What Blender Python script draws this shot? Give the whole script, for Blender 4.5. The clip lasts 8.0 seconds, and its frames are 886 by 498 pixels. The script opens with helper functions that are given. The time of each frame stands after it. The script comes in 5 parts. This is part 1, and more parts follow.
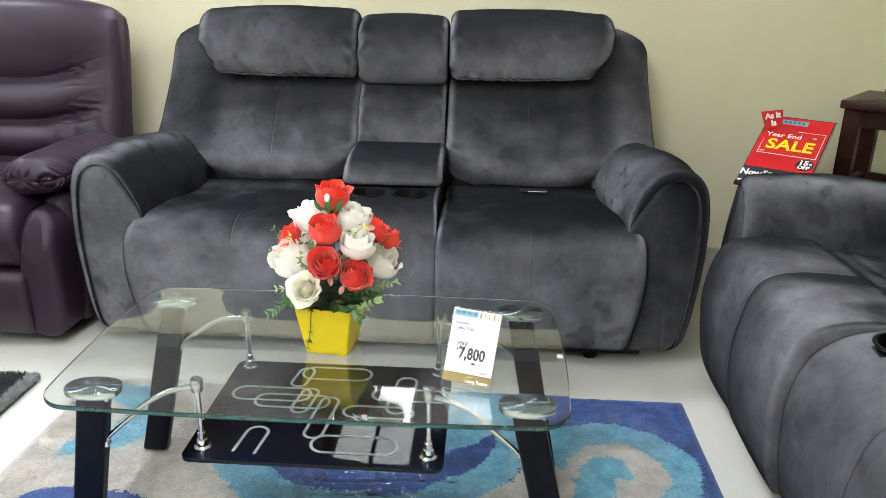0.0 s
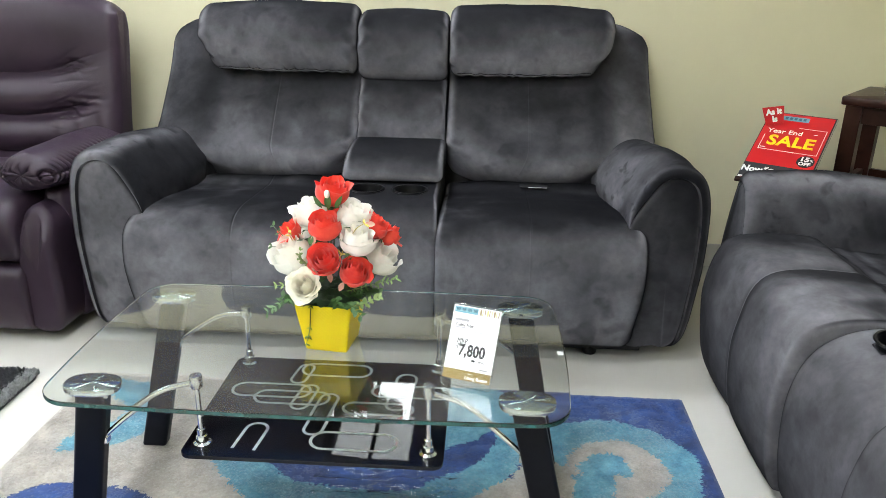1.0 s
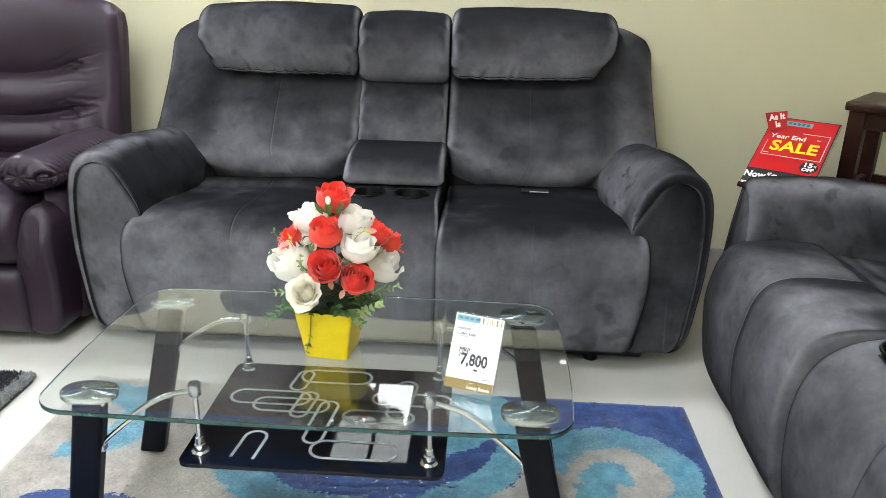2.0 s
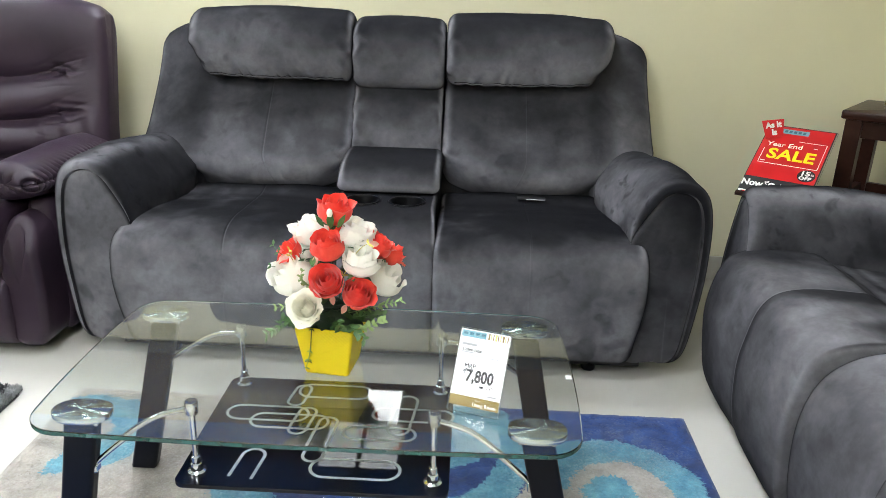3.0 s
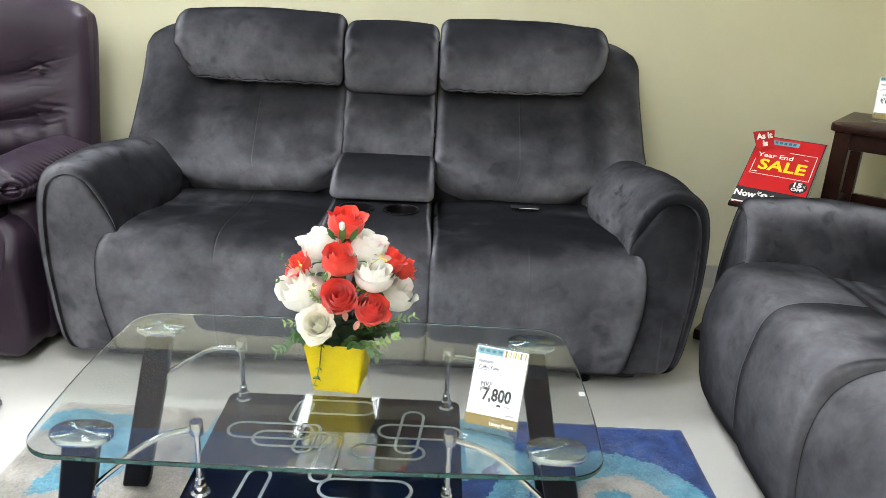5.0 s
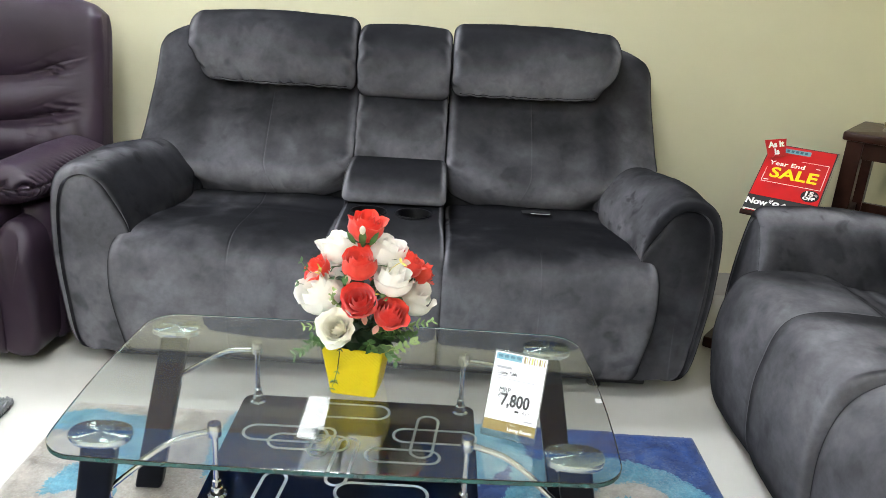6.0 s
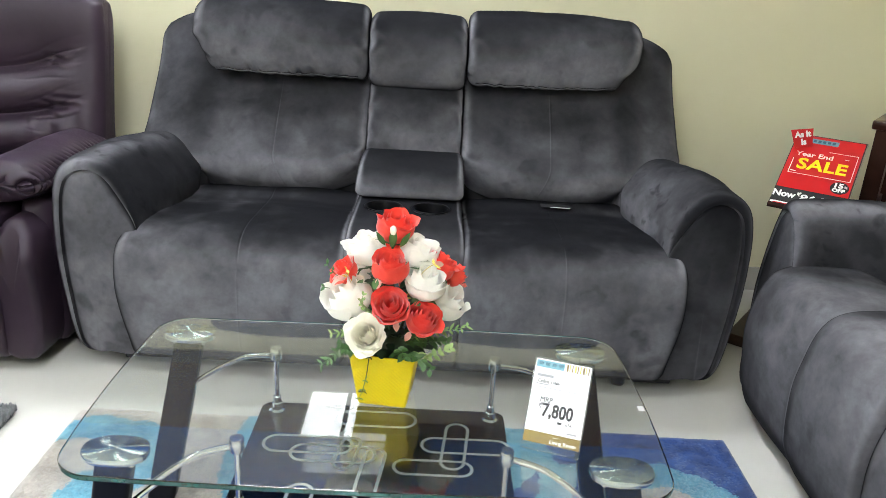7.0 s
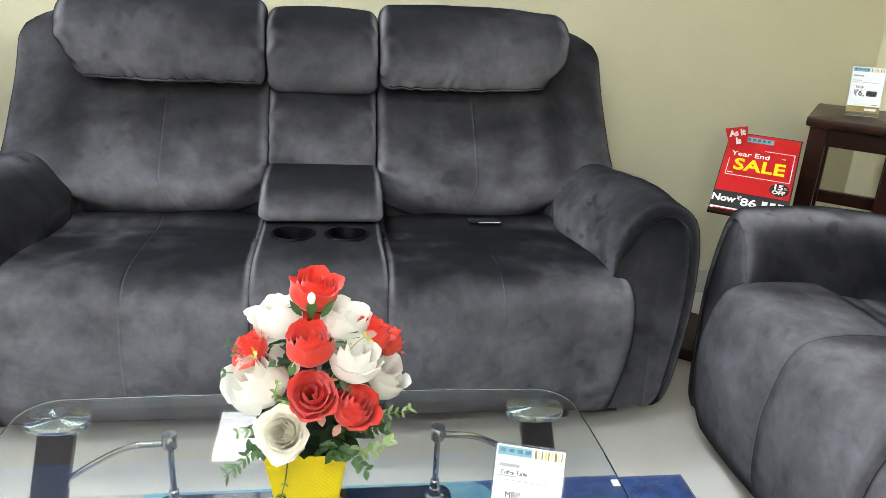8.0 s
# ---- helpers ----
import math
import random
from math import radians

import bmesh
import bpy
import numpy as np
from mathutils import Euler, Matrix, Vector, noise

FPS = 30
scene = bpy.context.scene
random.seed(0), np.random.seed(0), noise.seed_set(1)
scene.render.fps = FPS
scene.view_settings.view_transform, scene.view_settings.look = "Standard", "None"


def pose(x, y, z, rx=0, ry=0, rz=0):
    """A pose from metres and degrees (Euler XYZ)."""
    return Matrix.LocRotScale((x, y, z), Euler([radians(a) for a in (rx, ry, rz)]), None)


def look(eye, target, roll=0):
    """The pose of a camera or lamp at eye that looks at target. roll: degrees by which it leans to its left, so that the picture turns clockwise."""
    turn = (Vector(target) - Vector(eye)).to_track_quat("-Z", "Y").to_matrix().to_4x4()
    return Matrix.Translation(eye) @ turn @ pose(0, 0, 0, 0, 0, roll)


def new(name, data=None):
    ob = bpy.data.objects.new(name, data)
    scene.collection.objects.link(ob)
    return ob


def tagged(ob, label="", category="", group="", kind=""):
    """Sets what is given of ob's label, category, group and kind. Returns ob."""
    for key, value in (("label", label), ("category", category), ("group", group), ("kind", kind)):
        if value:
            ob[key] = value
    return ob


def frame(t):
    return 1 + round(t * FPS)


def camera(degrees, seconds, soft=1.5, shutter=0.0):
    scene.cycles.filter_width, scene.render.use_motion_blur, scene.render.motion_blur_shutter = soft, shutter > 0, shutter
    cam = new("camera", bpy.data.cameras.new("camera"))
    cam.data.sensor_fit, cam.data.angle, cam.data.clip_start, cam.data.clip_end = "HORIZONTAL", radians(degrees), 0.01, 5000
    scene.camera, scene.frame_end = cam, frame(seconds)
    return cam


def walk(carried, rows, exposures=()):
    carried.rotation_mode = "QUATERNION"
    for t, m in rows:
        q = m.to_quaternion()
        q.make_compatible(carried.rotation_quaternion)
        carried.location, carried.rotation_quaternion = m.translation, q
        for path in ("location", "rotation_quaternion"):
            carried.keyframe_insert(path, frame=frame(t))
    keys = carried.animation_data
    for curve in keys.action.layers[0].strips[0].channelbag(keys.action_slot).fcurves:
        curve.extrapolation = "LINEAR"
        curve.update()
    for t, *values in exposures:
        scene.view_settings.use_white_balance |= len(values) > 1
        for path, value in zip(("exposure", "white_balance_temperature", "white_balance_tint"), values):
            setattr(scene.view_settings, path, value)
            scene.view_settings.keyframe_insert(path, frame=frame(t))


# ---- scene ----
cam = camera(60.5, 8.0, soft=0.5)
PATH = [
    (0, (0.123, 0.116, 1.177), (0.017, 1.995, 0.503), 0.8),
    (0.5, (0.122, 0.117, 1.176), (0.019, 1.995, 0.496), 0.8),
    (1, (0.122, 0.121, 1.178), (0.017, 1.997, 0.492), 0.9),
    (1.5, (0.121, 0.129, 1.182), (0.014, 2.004, 0.495), 1.1),
    (3, (0.072, 0.18, 1.195), (0.012, 2.06, 0.514), 1.7),
    (3.5, (0.041, 0.201, 1.199), (0.02, 2.082, 0.522), 1.9),
    (4, (0.004, 0.216, 1.201), (0.012, 2.098, 0.523), 2.2),
    (4.5, (-0.015, 0.22, 1.201), (0.009, 2.102, 0.524), 2.5),
    (6, (-0.058, 0.219, 1.204), (-0.031, 2.105, 0.539), 3.6),
    (6.5, (-0.101, 0.236, 1.199), (-0.072, 2.12, 0.527), 3.6),
    (7, (-0.128, 0.31, 1.188), (-0.088, 2.187, 0.499), 3.4),
    (7.5, (-0.147, 0.455, 1.187), (-0.057, 2.326, 0.484), 3.1),
    (8, (-0.158, 0.598, 1.2), (0.124, 2.447, 0.49), 3.3),
]
walk(cam, [(t, look(eye, target, roll)) for t, eye, target, roll in PATH])

# ---- light of the showroom: square panels set in a suspended ceiling ----
PANEL_STRENGTH, FAR_PANEL_STRENGTH = 35.0, 5.0
scene.view_settings.exposure = 0.125
world = bpy.data.worlds.new("world")
scene.world = world
world.use_nodes = True
world.node_tree.nodes["Background"].inputs[0].default_value = (0.9, 0.95, 1.0, 1)
world.node_tree.nodes["Background"].inputs[1].default_value = 0.05


# ---- materials ----
def material(name, color, rough=0.5, metal=0.0, vary=0.0, scale=8.0, fine=0.0, fine_scale=300.0, bump=0.0, bump_scale=200.0,
             rough_vary=0.0, color2=None, swirl=0.0, **extra):
    """A principled material with colour variation at two scales and a fine relief."""
    m = bpy.data.materials.new(name)
    m.use_nodes = True
    nt = m.node_tree
    bsdf = nt.nodes["Principled BSDF"]
    bsdf.inputs["Roughness"].default_value = rough
    bsdf.inputs["Metallic"].default_value = metal
    for key, value in extra.items():
        bsdf.inputs[key.replace("_", " ")].default_value = value
    coord = nt.nodes.new("ShaderNodeTexCoord")

    def noise_node(sc, detail=4.0, rgh=0.6):
        n = nt.nodes.new("ShaderNodeTexNoise")
        n.inputs["Scale"].default_value = sc
        n.inputs["Detail"].default_value = detail
        n.inputs["Roughness"].default_value = rgh
        nt.links.new(coord.outputs["Object"], n.inputs["Vector"])
        return n

    c2 = color2 or tuple(min(1.0, c * (1 - vary)) for c in color)
    if vary or color2:
        n = noise_node(scale)
        n.inputs["Distortion"].default_value = swirl
        ramp = nt.nodes.new("ShaderNodeValToRGB")
        ramp.color_ramp.elements[0].position, ramp.color_ramp.elements[1].position = 0.34, 0.66
        ramp.color_ramp.elements[0].color = (*c2, 1)
        ramp.color_ramp.elements[1].color = (*color, 1)
        nt.links.new(n.outputs["Fac"], ramp.inputs["Fac"])
        out = ramp.outputs["Color"]
        if fine:
            f = noise_node(fine_scale, 2.0)
            mix = nt.nodes.new("ShaderNodeMix")
            mix.data_type, mix.blend_type = "RGBA", "MULTIPLY"
            mix.inputs["Factor"].default_value = fine
            nt.links.new(out, mix.inputs["A"])
            nt.links.new(f.outputs["Color"], mix.inputs["B"])
            bw = nt.nodes.new("ShaderNodeMapRange")
            bw.inputs["From Min"].default_value, bw.inputs["From Max"].default_value = 0.3, 0.7
            bw.inputs["To Min"].default_value, bw.inputs["To Max"].default_value = 0.3, 1.25
            nt.links.new(f.outputs["Fac"], bw.inputs["Value"])
            nt.links.new(bw.outputs["Result"], mix.inputs["B"])
            out = mix.outputs["Result"]
        nt.links.new(out, bsdf.inputs["Base Color"])
    else:
        bsdf.inputs["Base Color"].default_value = (*color, 1)
    if rough_vary:
        n = noise_node(scale * 3)
        mr = nt.nodes.new("ShaderNodeMapRange")
        mr.inputs["To Min"].default_value, mr.inputs["To Max"].default_value = rough - rough_vary, rough + rough_vary
        nt.links.new(n.outputs["Fac"], mr.inputs["Value"])
        nt.links.new(mr.outputs["Result"], bsdf.inputs["Roughness"])
    if bump:
        n = noise_node(bump_scale, 3.0)
        b = nt.nodes.new("ShaderNodeBump")
        b.inputs["Strength"].default_value = bump
        b.inputs["Distance"].default_value = 0.002
        nt.links.new(n.outputs["Fac"], b.inputs["Height"])
        nt.links.new(b.outputs["Normal"], bsdf.inputs["Normal"])
    return m


def glow(name, color, strength):
    m = bpy.data.materials.new(name)
    m.use_nodes = True
    b = m.node_tree.nodes["Principled BSDF"]
    b.inputs["Base Color"].default_value = (*color, 1)
    b.inputs["Emission Color"].default_value = (*color, 1)
    b.inputs["Emission Strength"].default_value = strength
    return m


def glass(name, color, rough=0.0, ior=1.5):
    m = bpy.data.materials.new(name)
    m.use_nodes = True
    b = m.node_tree.nodes["Principled BSDF"]
    b.inputs["Base Color"].default_value = (*color, 1)
    b.inputs["Roughness"].default_value = rough
    b.inputs["Transmission Weight"].default_value = 1.0
    b.inputs["IOR"].default_value = ior
    return m


def velvet(name):
    return material(name, (0.0085, 0.0087, 0.0106), rough=0.9, color2=(0.0050, 0.0052, 0.0066), scale=6.5, fine=0.3, fine_scale=700.0, bump=0.10, bump_scale=260.0,
                    Sheen_Roughness=1.0, Sheen_Tint=(0.892, 0.874, 0.966, 1), Specular_IOR_Level=0.02)


# Copies of one velvet; lay_nap puts each part's lightness or shade into its gloss.
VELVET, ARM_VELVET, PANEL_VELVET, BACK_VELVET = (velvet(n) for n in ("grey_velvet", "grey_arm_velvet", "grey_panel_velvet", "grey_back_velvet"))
LEATHER = material("plum_leather", (0.0345, 0.0210, 0.0345), rough=0.40, color2=(0.024, 0.0145, 0.0240), scale=6.0, rough_vary=0.08, bump=0.25, bump_scale=420.0, Specular_IOR_Level=0.30)
WALL = material("cream_wall_paint", (0.74, 0.70, 0.495), rough=0.75, color2=(0.70, 0.66, 0.465), scale=1.6, bump=0.12, bump_scale=120.0)
CEILING = material("ceiling_board", (0.78, 0.78, 0.76), rough=0.9, vary=0.05, scale=4.0)
FLOOR = material("polished_floor_tile", (0.60, 0.585, 0.545), rough=0.16, color2=(0.565, 0.55, 0.505), scale=3.0, rough_vary=0.05)
SKIRTING = material("skirting_tile", (0.46, 0.44, 0.39), rough=0.3, vary=0.08, scale=9.0)
BLUE_PAINT = material("blue_ceiling_paint", (0.025, 0.19, 0.80), rough=0.6, color2=(0.02, 0.16, 0.70), scale=3.0, bump=0.1, bump_scale=90.0)
BROWN_BOARD = material("brown_ceiling_board", (0.16, 0.055, 0.040), rough=0.5, color2=(0.10, 0.034, 0.026), scale=5.0, bump=0.15, bump_scale=60.0)
DARK_TRIM = material("dark_trim", (0.03, 0.028, 0.026), rough=0.45)
PANEL_LIGHT = glow("panel_diffuser", (0.915, 0.965, 1.01), PANEL_STRENGTH)
SOFT_PANEL_LIGHT = glow("soft_panel_diffuser", (0.915, 0.965, 1.01), 1.45 * PANEL_STRENGTH)
STRONG_PANEL_LIGHT = glow("strong_panel_diffuser", (0.915, 0.965, 1.01), 1.5 * PANEL_STRENGTH)
DIM_PANEL_LIGHT = glow("dim_panel_diffuser", (0.95, 0.97, 1.0), FAR_PANEL_STRENGTH)
WHITE_METAL = material("white_metal_frame", (0.75, 0.75, 0.75), rough=0.4)
TABLE_GLASS = glass("table_glass", (0.93, 0.975, 0.95), ior=1.6)
# Rough coat added: it lays a pale veil of reflected light over the top.
VEILED_GLASS = glass("veiled_table_glass", (0.93, 0.975, 0.95), ior=1.6)
VEILED_GLASS.node_tree.nodes["Principled BSDF"].inputs["Coat Weight"].default_value = 0.62
VEILED_GLASS.node_tree.nodes["Principled BSDF"].inputs["Coat Roughness"].default_value = 0.42
EDGE_GLASS = material("green_glass_edge", (0.055, 0.20, 0.19), rough=0.12, color2=(0.03, 0.13, 0.125), scale=30.0, Transmission_Weight=0.45)
# Blue of the mirrored ceiling is put into this base colour.
BLACK_GLASS = material("black_shelf_glass", (0.003, 0.004, 0.010), rough=0.02, Specular_IOR_Level=0.4)
ETCHED = material("etched_silver_line", (0.50, 0.54, 0.54), rough=0.45, vary=0.15, scale=60.0)
SATIN_STEEL = material("satin_steel", (0.72, 0.74, 0.74), rough=0.2, metal=1.0)
CHROME = material("chrome", (0.80, 0.81, 0.82), rough=0.06, metal=1.0)
BLACK_LACQUER = material("black_lacquer_leg", (0.006, 0.007, 0.012), rough=0.36, Specular_IOR_Level=0.15, rough_vary=0.05, vary=0.2, scale=20.0)
BLACK_PLASTIC = material("black_plastic", (0.003, 0.003, 0.004), rough=0.30, Specular_IOR_Level=0.12, rough_vary=0.05)
UNDERCLOTH = material("black_undercloth", (0.012, 0.012, 0.013), rough=0.9)
DARK_WOOD = material("dark_stained_wood", (0.040, 0.015, 0.010), rough=0.33, color2=(0.018, 0.007, 0.0055), scale=14.0, rough_vary=0.06, bump=0.1, bump_scale=90.0, Specular_IOR_Level=0.2)
ACRYLIC = glass("clear_acrylic", (0.97, 0.985, 0.98), ior=1.45)
PAPER = material("white_card", (0.80, 0.80, 0.79), rough=0.55, vary=0.02, scale=20.0)
INK = material("black_ink", (0.015, 0.015, 0.016), rough=0.6)
GREY_INK = material("grey_ink", (0.30, 0.30, 0.31), rough=0.6)
TAB_CLOTH = material("label_cloth", (0.02, 0.02, 0.022), rough=0.9, vary=0.3, scale=90.0, Specular_IOR_Level=0.1)
OLIVE_INK = material("olive_print", (0.20, 0.135, 0.025), rough=0.5)
BLUE_INK = material("pale_blue_print", (0.15, 0.32, 0.38), rough=0.5)
LIME_INK = material("lime_print", (0.50, 0.52, 0.10), rough=0.5)
TEAL_INK = material("dark_teal_print", (0.03, 0.12, 0.17), rough=0.5)
RED_INK = material("red_print", (0.56, 0.010, 0.014), rough=0.35, vary=0.05, scale=12.0)
YELLOW_INK = material("yellow_print", (0.90, 0.68, 0.01), rough=0.4)
WHITE_INK = material("white_print", (0.85, 0.84, 0.82), rough=0.5)
RED_PETAL = material("red_cloth_petal", (0.92, 0.085, 0.048), rough=0.6, color2=(0.82, 0.036, 0.024), scale=30.0, bump=0.12, bump_scale=260.0, Sheen_Weight=0.35)
WHITE_PETAL = material("cream_cloth_petal", (0.99, 0.98, 0.93), rough=0.6, color2=(0.985, 0.97, 0.90), scale=24.0, bump=0.12, bump_scale=260.0)
PALE_PETAL = material("pale_green_cloth_petal", (0.95, 0.92, 0.83), rough=0.6, color2=(0.88, 0.86, 0.72), scale=26.0, bump=0.15, bump_scale=260.0)
PINK_PETAL = material("pink_cloth_petal", (0.74, 0.36, 0.30), rough=0.6, color2=(0.72, 0.48, 0.38), scale=30.0)
LEAF = material("plastic_leaf", (0.075, 0.17, 0.045), rough=0.45, color2=(0.035, 0.09, 0.028), scale=30.0)
DARK_LEAF = material("dark_cloth_leaf", (0.022, 0.055, 0.020), rough=0.5, color2=(0.014, 0.032, 0.014), scale=20.0)
LIGHT_LEAF = material("light_plastic_leaf", (0.27, 0.38, 0.13), rough=0.45, color2=(0.14, 0.25, 0.08), scale=30.0)
YELLOW_BUD = material("yellow_bud", (0.72, 0.60, 0.12), rough=0.5, vary=0.2, scale=40.0)
RUG_BLUE = material("blue_rug_pile", (0.018, 0.066, 0.24), rough=0.85, color2=(0.006, 0.024, 0.120), scale=14.0, swirl=0.5, fine=0.25, fine_scale=130.0, Sheen_Weight=0.25)
RUG_AQUA = material("aqua_rug_pile", (0.15, 0.37, 0.47), rough=0.85, color2=(0.065, 0.23, 0.34), scale=22.0, fine=0.28, fine_scale=120.0, Sheen_Weight=0.4)
RUG_TAUPE = material("taupe_rug_pile", (0.46, 0.425, 0.38), rough=0.85, color2=(0.34, 0.31, 0.275), scale=22.0, fine=0.22, fine_scale=120.0, Sheen_Weight=0.3)
SHAG_BLACK = material("black_shag_pile", (0.010, 0.013, 0.022), rough=0.9, vary=0.4, scale=40.0, Sheen_Weight=0.3)
SHAG_GREY = material("silver_shag_pile", (0.36, 0.37, 0.38), rough=0.8, color2=(0.18, 0.19, 0.20), scale=40.0, Sheen_Weight=0.3)


def brushed_disc_material():
    """Turned steel: the flanks of its fine rings throw fans of light out from the middle."""
    m = material("brushed_steel", (0.76, 0.83, 0.83), rough=0.03, metal=1.0)
    nt = m.node_tree
    coord = nt.nodes.new("ShaderNodeTexCoord")
    flat = nt.nodes.new("ShaderNodeVectorMath")
    flat.operation = "MULTIPLY"
    flat.inputs[1].default_value = (1, 1, 0)
    nt.links.new(coord.outputs["Object"], flat.inputs[0])
    size = nt.nodes.new("ShaderNodeVectorMath")
    size.operation = "LENGTH"
    nt.links.new(flat.outputs[0], size.inputs[0])
    out = nt.nodes.new("ShaderNodeVectorMath")
    out.operation = "NORMALIZE"
    nt.links.new(flat.outputs[0], out.inputs[0])
    turns = nt.nodes.new("ShaderNodeMath")
    turns.operation = "PINGPONG"
    turns.inputs[1].default_value = 0.0004
    nt.links.new(size.outputs["Value"], turns.inputs[0])
    slope = nt.nodes.new("ShaderNodeMapRange")
    slope.inputs["From Max"].default_value = 0.0004
    slope.inputs["To Min"].default_value, slope.inputs["To Max"].default_value = -0.42, 0.42
    nt.links.new(turns.outputs[0], slope.inputs["Value"])
    lean = nt.nodes.new("ShaderNodeVectorMath")
    lean.operation = "SCALE"
    nt.links.new(out.outputs[0], lean.inputs[0])
    nt.links.new(slope.outputs["Result"], lean.inputs["Scale"])
    add = nt.nodes.new("ShaderNodeVectorMath")
    nt.links.new(coord.outputs["Normal"], add.inputs[0])
    nt.links.new(lean.outputs[0], add.inputs[1])
    unit = nt.nodes.new("ShaderNodeVectorMath")
    unit.operation = "NORMALIZE"
    nt.links.new(add.outputs[0], unit.inputs[0])
    nt.links.new(unit.outputs[0], nt.nodes["Principled BSDF"].inputs["Normal"])
    return m


def woven_pot_material():
    """Yellow plastic with a basket weave moulded into it."""
    m = material("yellow_woven_plastic", (0.90, 0.69, 0.006), rough=0.38)
    nt = m.node_tree
    b = nt.nodes["Principled BSDF"]
    coord = nt.nodes.new("ShaderNodeTexCoord")
    sep = nt.nodes.new("ShaderNodeSeparateXYZ")
    nt.links.new(coord.outputs["Object"], sep.inputs["Vector"])
    add = nt.nodes.new("ShaderNodeMath")
    nt.links.new(sep.outputs["X"], add.inputs[0])
    nt.links.new(sep.outputs["Y"], add.inputs[1])

    def wave(source, pitch, phase=0.0):
        a = nt.nodes.new("ShaderNodeMath")
        a.operation = "MULTIPLY_ADD"
        a.inputs[1].default_value, a.inputs[2].default_value = 2 * math.pi / pitch, phase
        nt.links.new(source, a.inputs[0])
        sn = nt.nodes.new("ShaderNodeMath")
        sn.operation = "SINE"
        nt.links.new(a.outputs[0], sn.inputs[0])
        return sn.outputs[0]

    mul = nt.nodes.new("ShaderNodeMath")
    mul.operation = "MULTIPLY"
    nt.links.new(wave(add.outputs[0], 0.0085), mul.inputs[0])
    nt.links.new(wave(sep.outputs["Z"], 0.0072), mul.inputs[1])
    bump = nt.nodes.new("ShaderNodeBump")
    bump.inputs["Strength"].default_value, bump.inputs["Distance"].default_value = 0.35, 0.0010
    nt.links.new(mul.outputs[0], bump.inputs["Height"])
    nt.links.new(bump.outputs["Normal"], b.inputs["Normal"])
    return m


def lay_nap(m, g=(0.0, -0.3, -0.95), lean=1.0, stray=0.15, most=0.385, inwards=0.0, dabs=0.80):
    """Velvet: the pile leans forwards and down and lies astray in patches where it was touched. The lighter and darker
    faces are put into its gloss by view angle: weak into the pile, strong across it, cut again towards the rims."""
    nt = m.node_tree
    b = nt.nodes["Principled BSDF"]
    coord = nt.nodes.new("ShaderNodeTexCoord")

    def clouds(sc, detail, rgh=0.5, swirl=0.0):
        n = nt.nodes.new("ShaderNodeTexNoise")
        for key, value in (("Scale", sc), ("Detail", detail), ("Roughness", rgh), ("Distortion", swirl)):
            n.inputs[key].default_value = value
        nt.links.new(coord.outputs["Object"], n.inputs["Vector"])
        return n

    def span(source, lo, hi, a, c):
        mr = nt.nodes.new("ShaderNodeMapRange")
        mr.interpolation_type = "SMOOTHSTEP"
        for key, value in (("From Min", lo), ("From Max", hi), ("To Min", a), ("To Max", c)):
            mr.inputs[key].default_value = value
        nt.links.new(source, mr.inputs["Value"])
        return mr.outputs["Result"]

    def times(p, q):
        mul = nt.nodes.new("ShaderNodeMath")
        mul.operation = "MULTIPLY"
        nt.links.new(p, mul.inputs[0])
        nt.links.new(q, mul.inputs[1])
        return mul.outputs[0]

    total = None
    for sc, amount, detail in ((3.2, stray, 2.0), (9.0, 0.7 * stray, 2.0)):
        off = nt.nodes.new("ShaderNodeVectorMath")
        off.operation = "SUBTRACT"
        off.inputs[1].default_value = (0.5, 0.5, 0.5)
        nt.links.new(clouds(sc, detail).outputs["Color"], off.inputs[0])
        sca = nt.nodes.new("ShaderNodeVectorMath")
        sca.operation = "SCALE"
        sca.inputs["Scale"].default_value = 2 * amount
        nt.links.new(off.outputs[0], sca.inputs[0])
        add = nt.nodes.new("ShaderNodeVectorMath")
        if total is None:
            add.inputs[1].default_value = g
        else:
            nt.links.new(total, add.inputs[1])
        nt.links.new(sca.outputs[0], add.inputs[0])
        total = add.outputs[0]
    if inwards:
        # the shade on the wings at both ends is put in by leaning their pile towards the middle
        axes, back = nt.nodes.new("ShaderNodeSeparateXYZ"), nt.nodes.new("ShaderNodeCombineXYZ")
        nt.links.new(coord.outputs["Object"], axes.inputs[0])
        both = nt.nodes.new("ShaderNodeMath")
        nt.links.new(span(axes.outputs["X"], -0.82, -0.66, inwards, 0.0), both.inputs[0])
        nt.links.new(span(axes.outputs["X"], 0.66, 0.82, 0.0, -inwards), both.inputs[1])
        nt.links.new(both.outputs[0], back.inputs["X"])
        add = nt.nodes.new("ShaderNodeVectorMath")
        nt.links.new(total, add.inputs[0])
        nt.links.new(back.outputs[0], add.inputs[1])
        total = add.outputs[0]
    sca = nt.nodes.new("ShaderNodeVectorMath")
    sca.operation = "SCALE"
    sca.inputs["Scale"].default_value = lean
    nt.links.new(total, sca.inputs[0])
    add = nt.nodes.new("ShaderNodeVectorMath")
    nt.links.new(coord.outputs["Normal"], add.inputs[0])
    nt.links.new(sca.outputs[0], add.inputs[1])
    turn = nt.nodes.new("ShaderNodeVectorTransform")
    turn.vector_type, turn.convert_from, turn.convert_to = "NORMAL", "OBJECT", "WORLD"
    nt.links.new(add.outputs[0], turn.inputs[0])
    unit = nt.nodes.new("ShaderNodeVectorMath")
    unit.operation = "NORMALIZE"
    nt.links.new(turn.outputs[0], unit.inputs[0])
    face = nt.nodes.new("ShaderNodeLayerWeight")
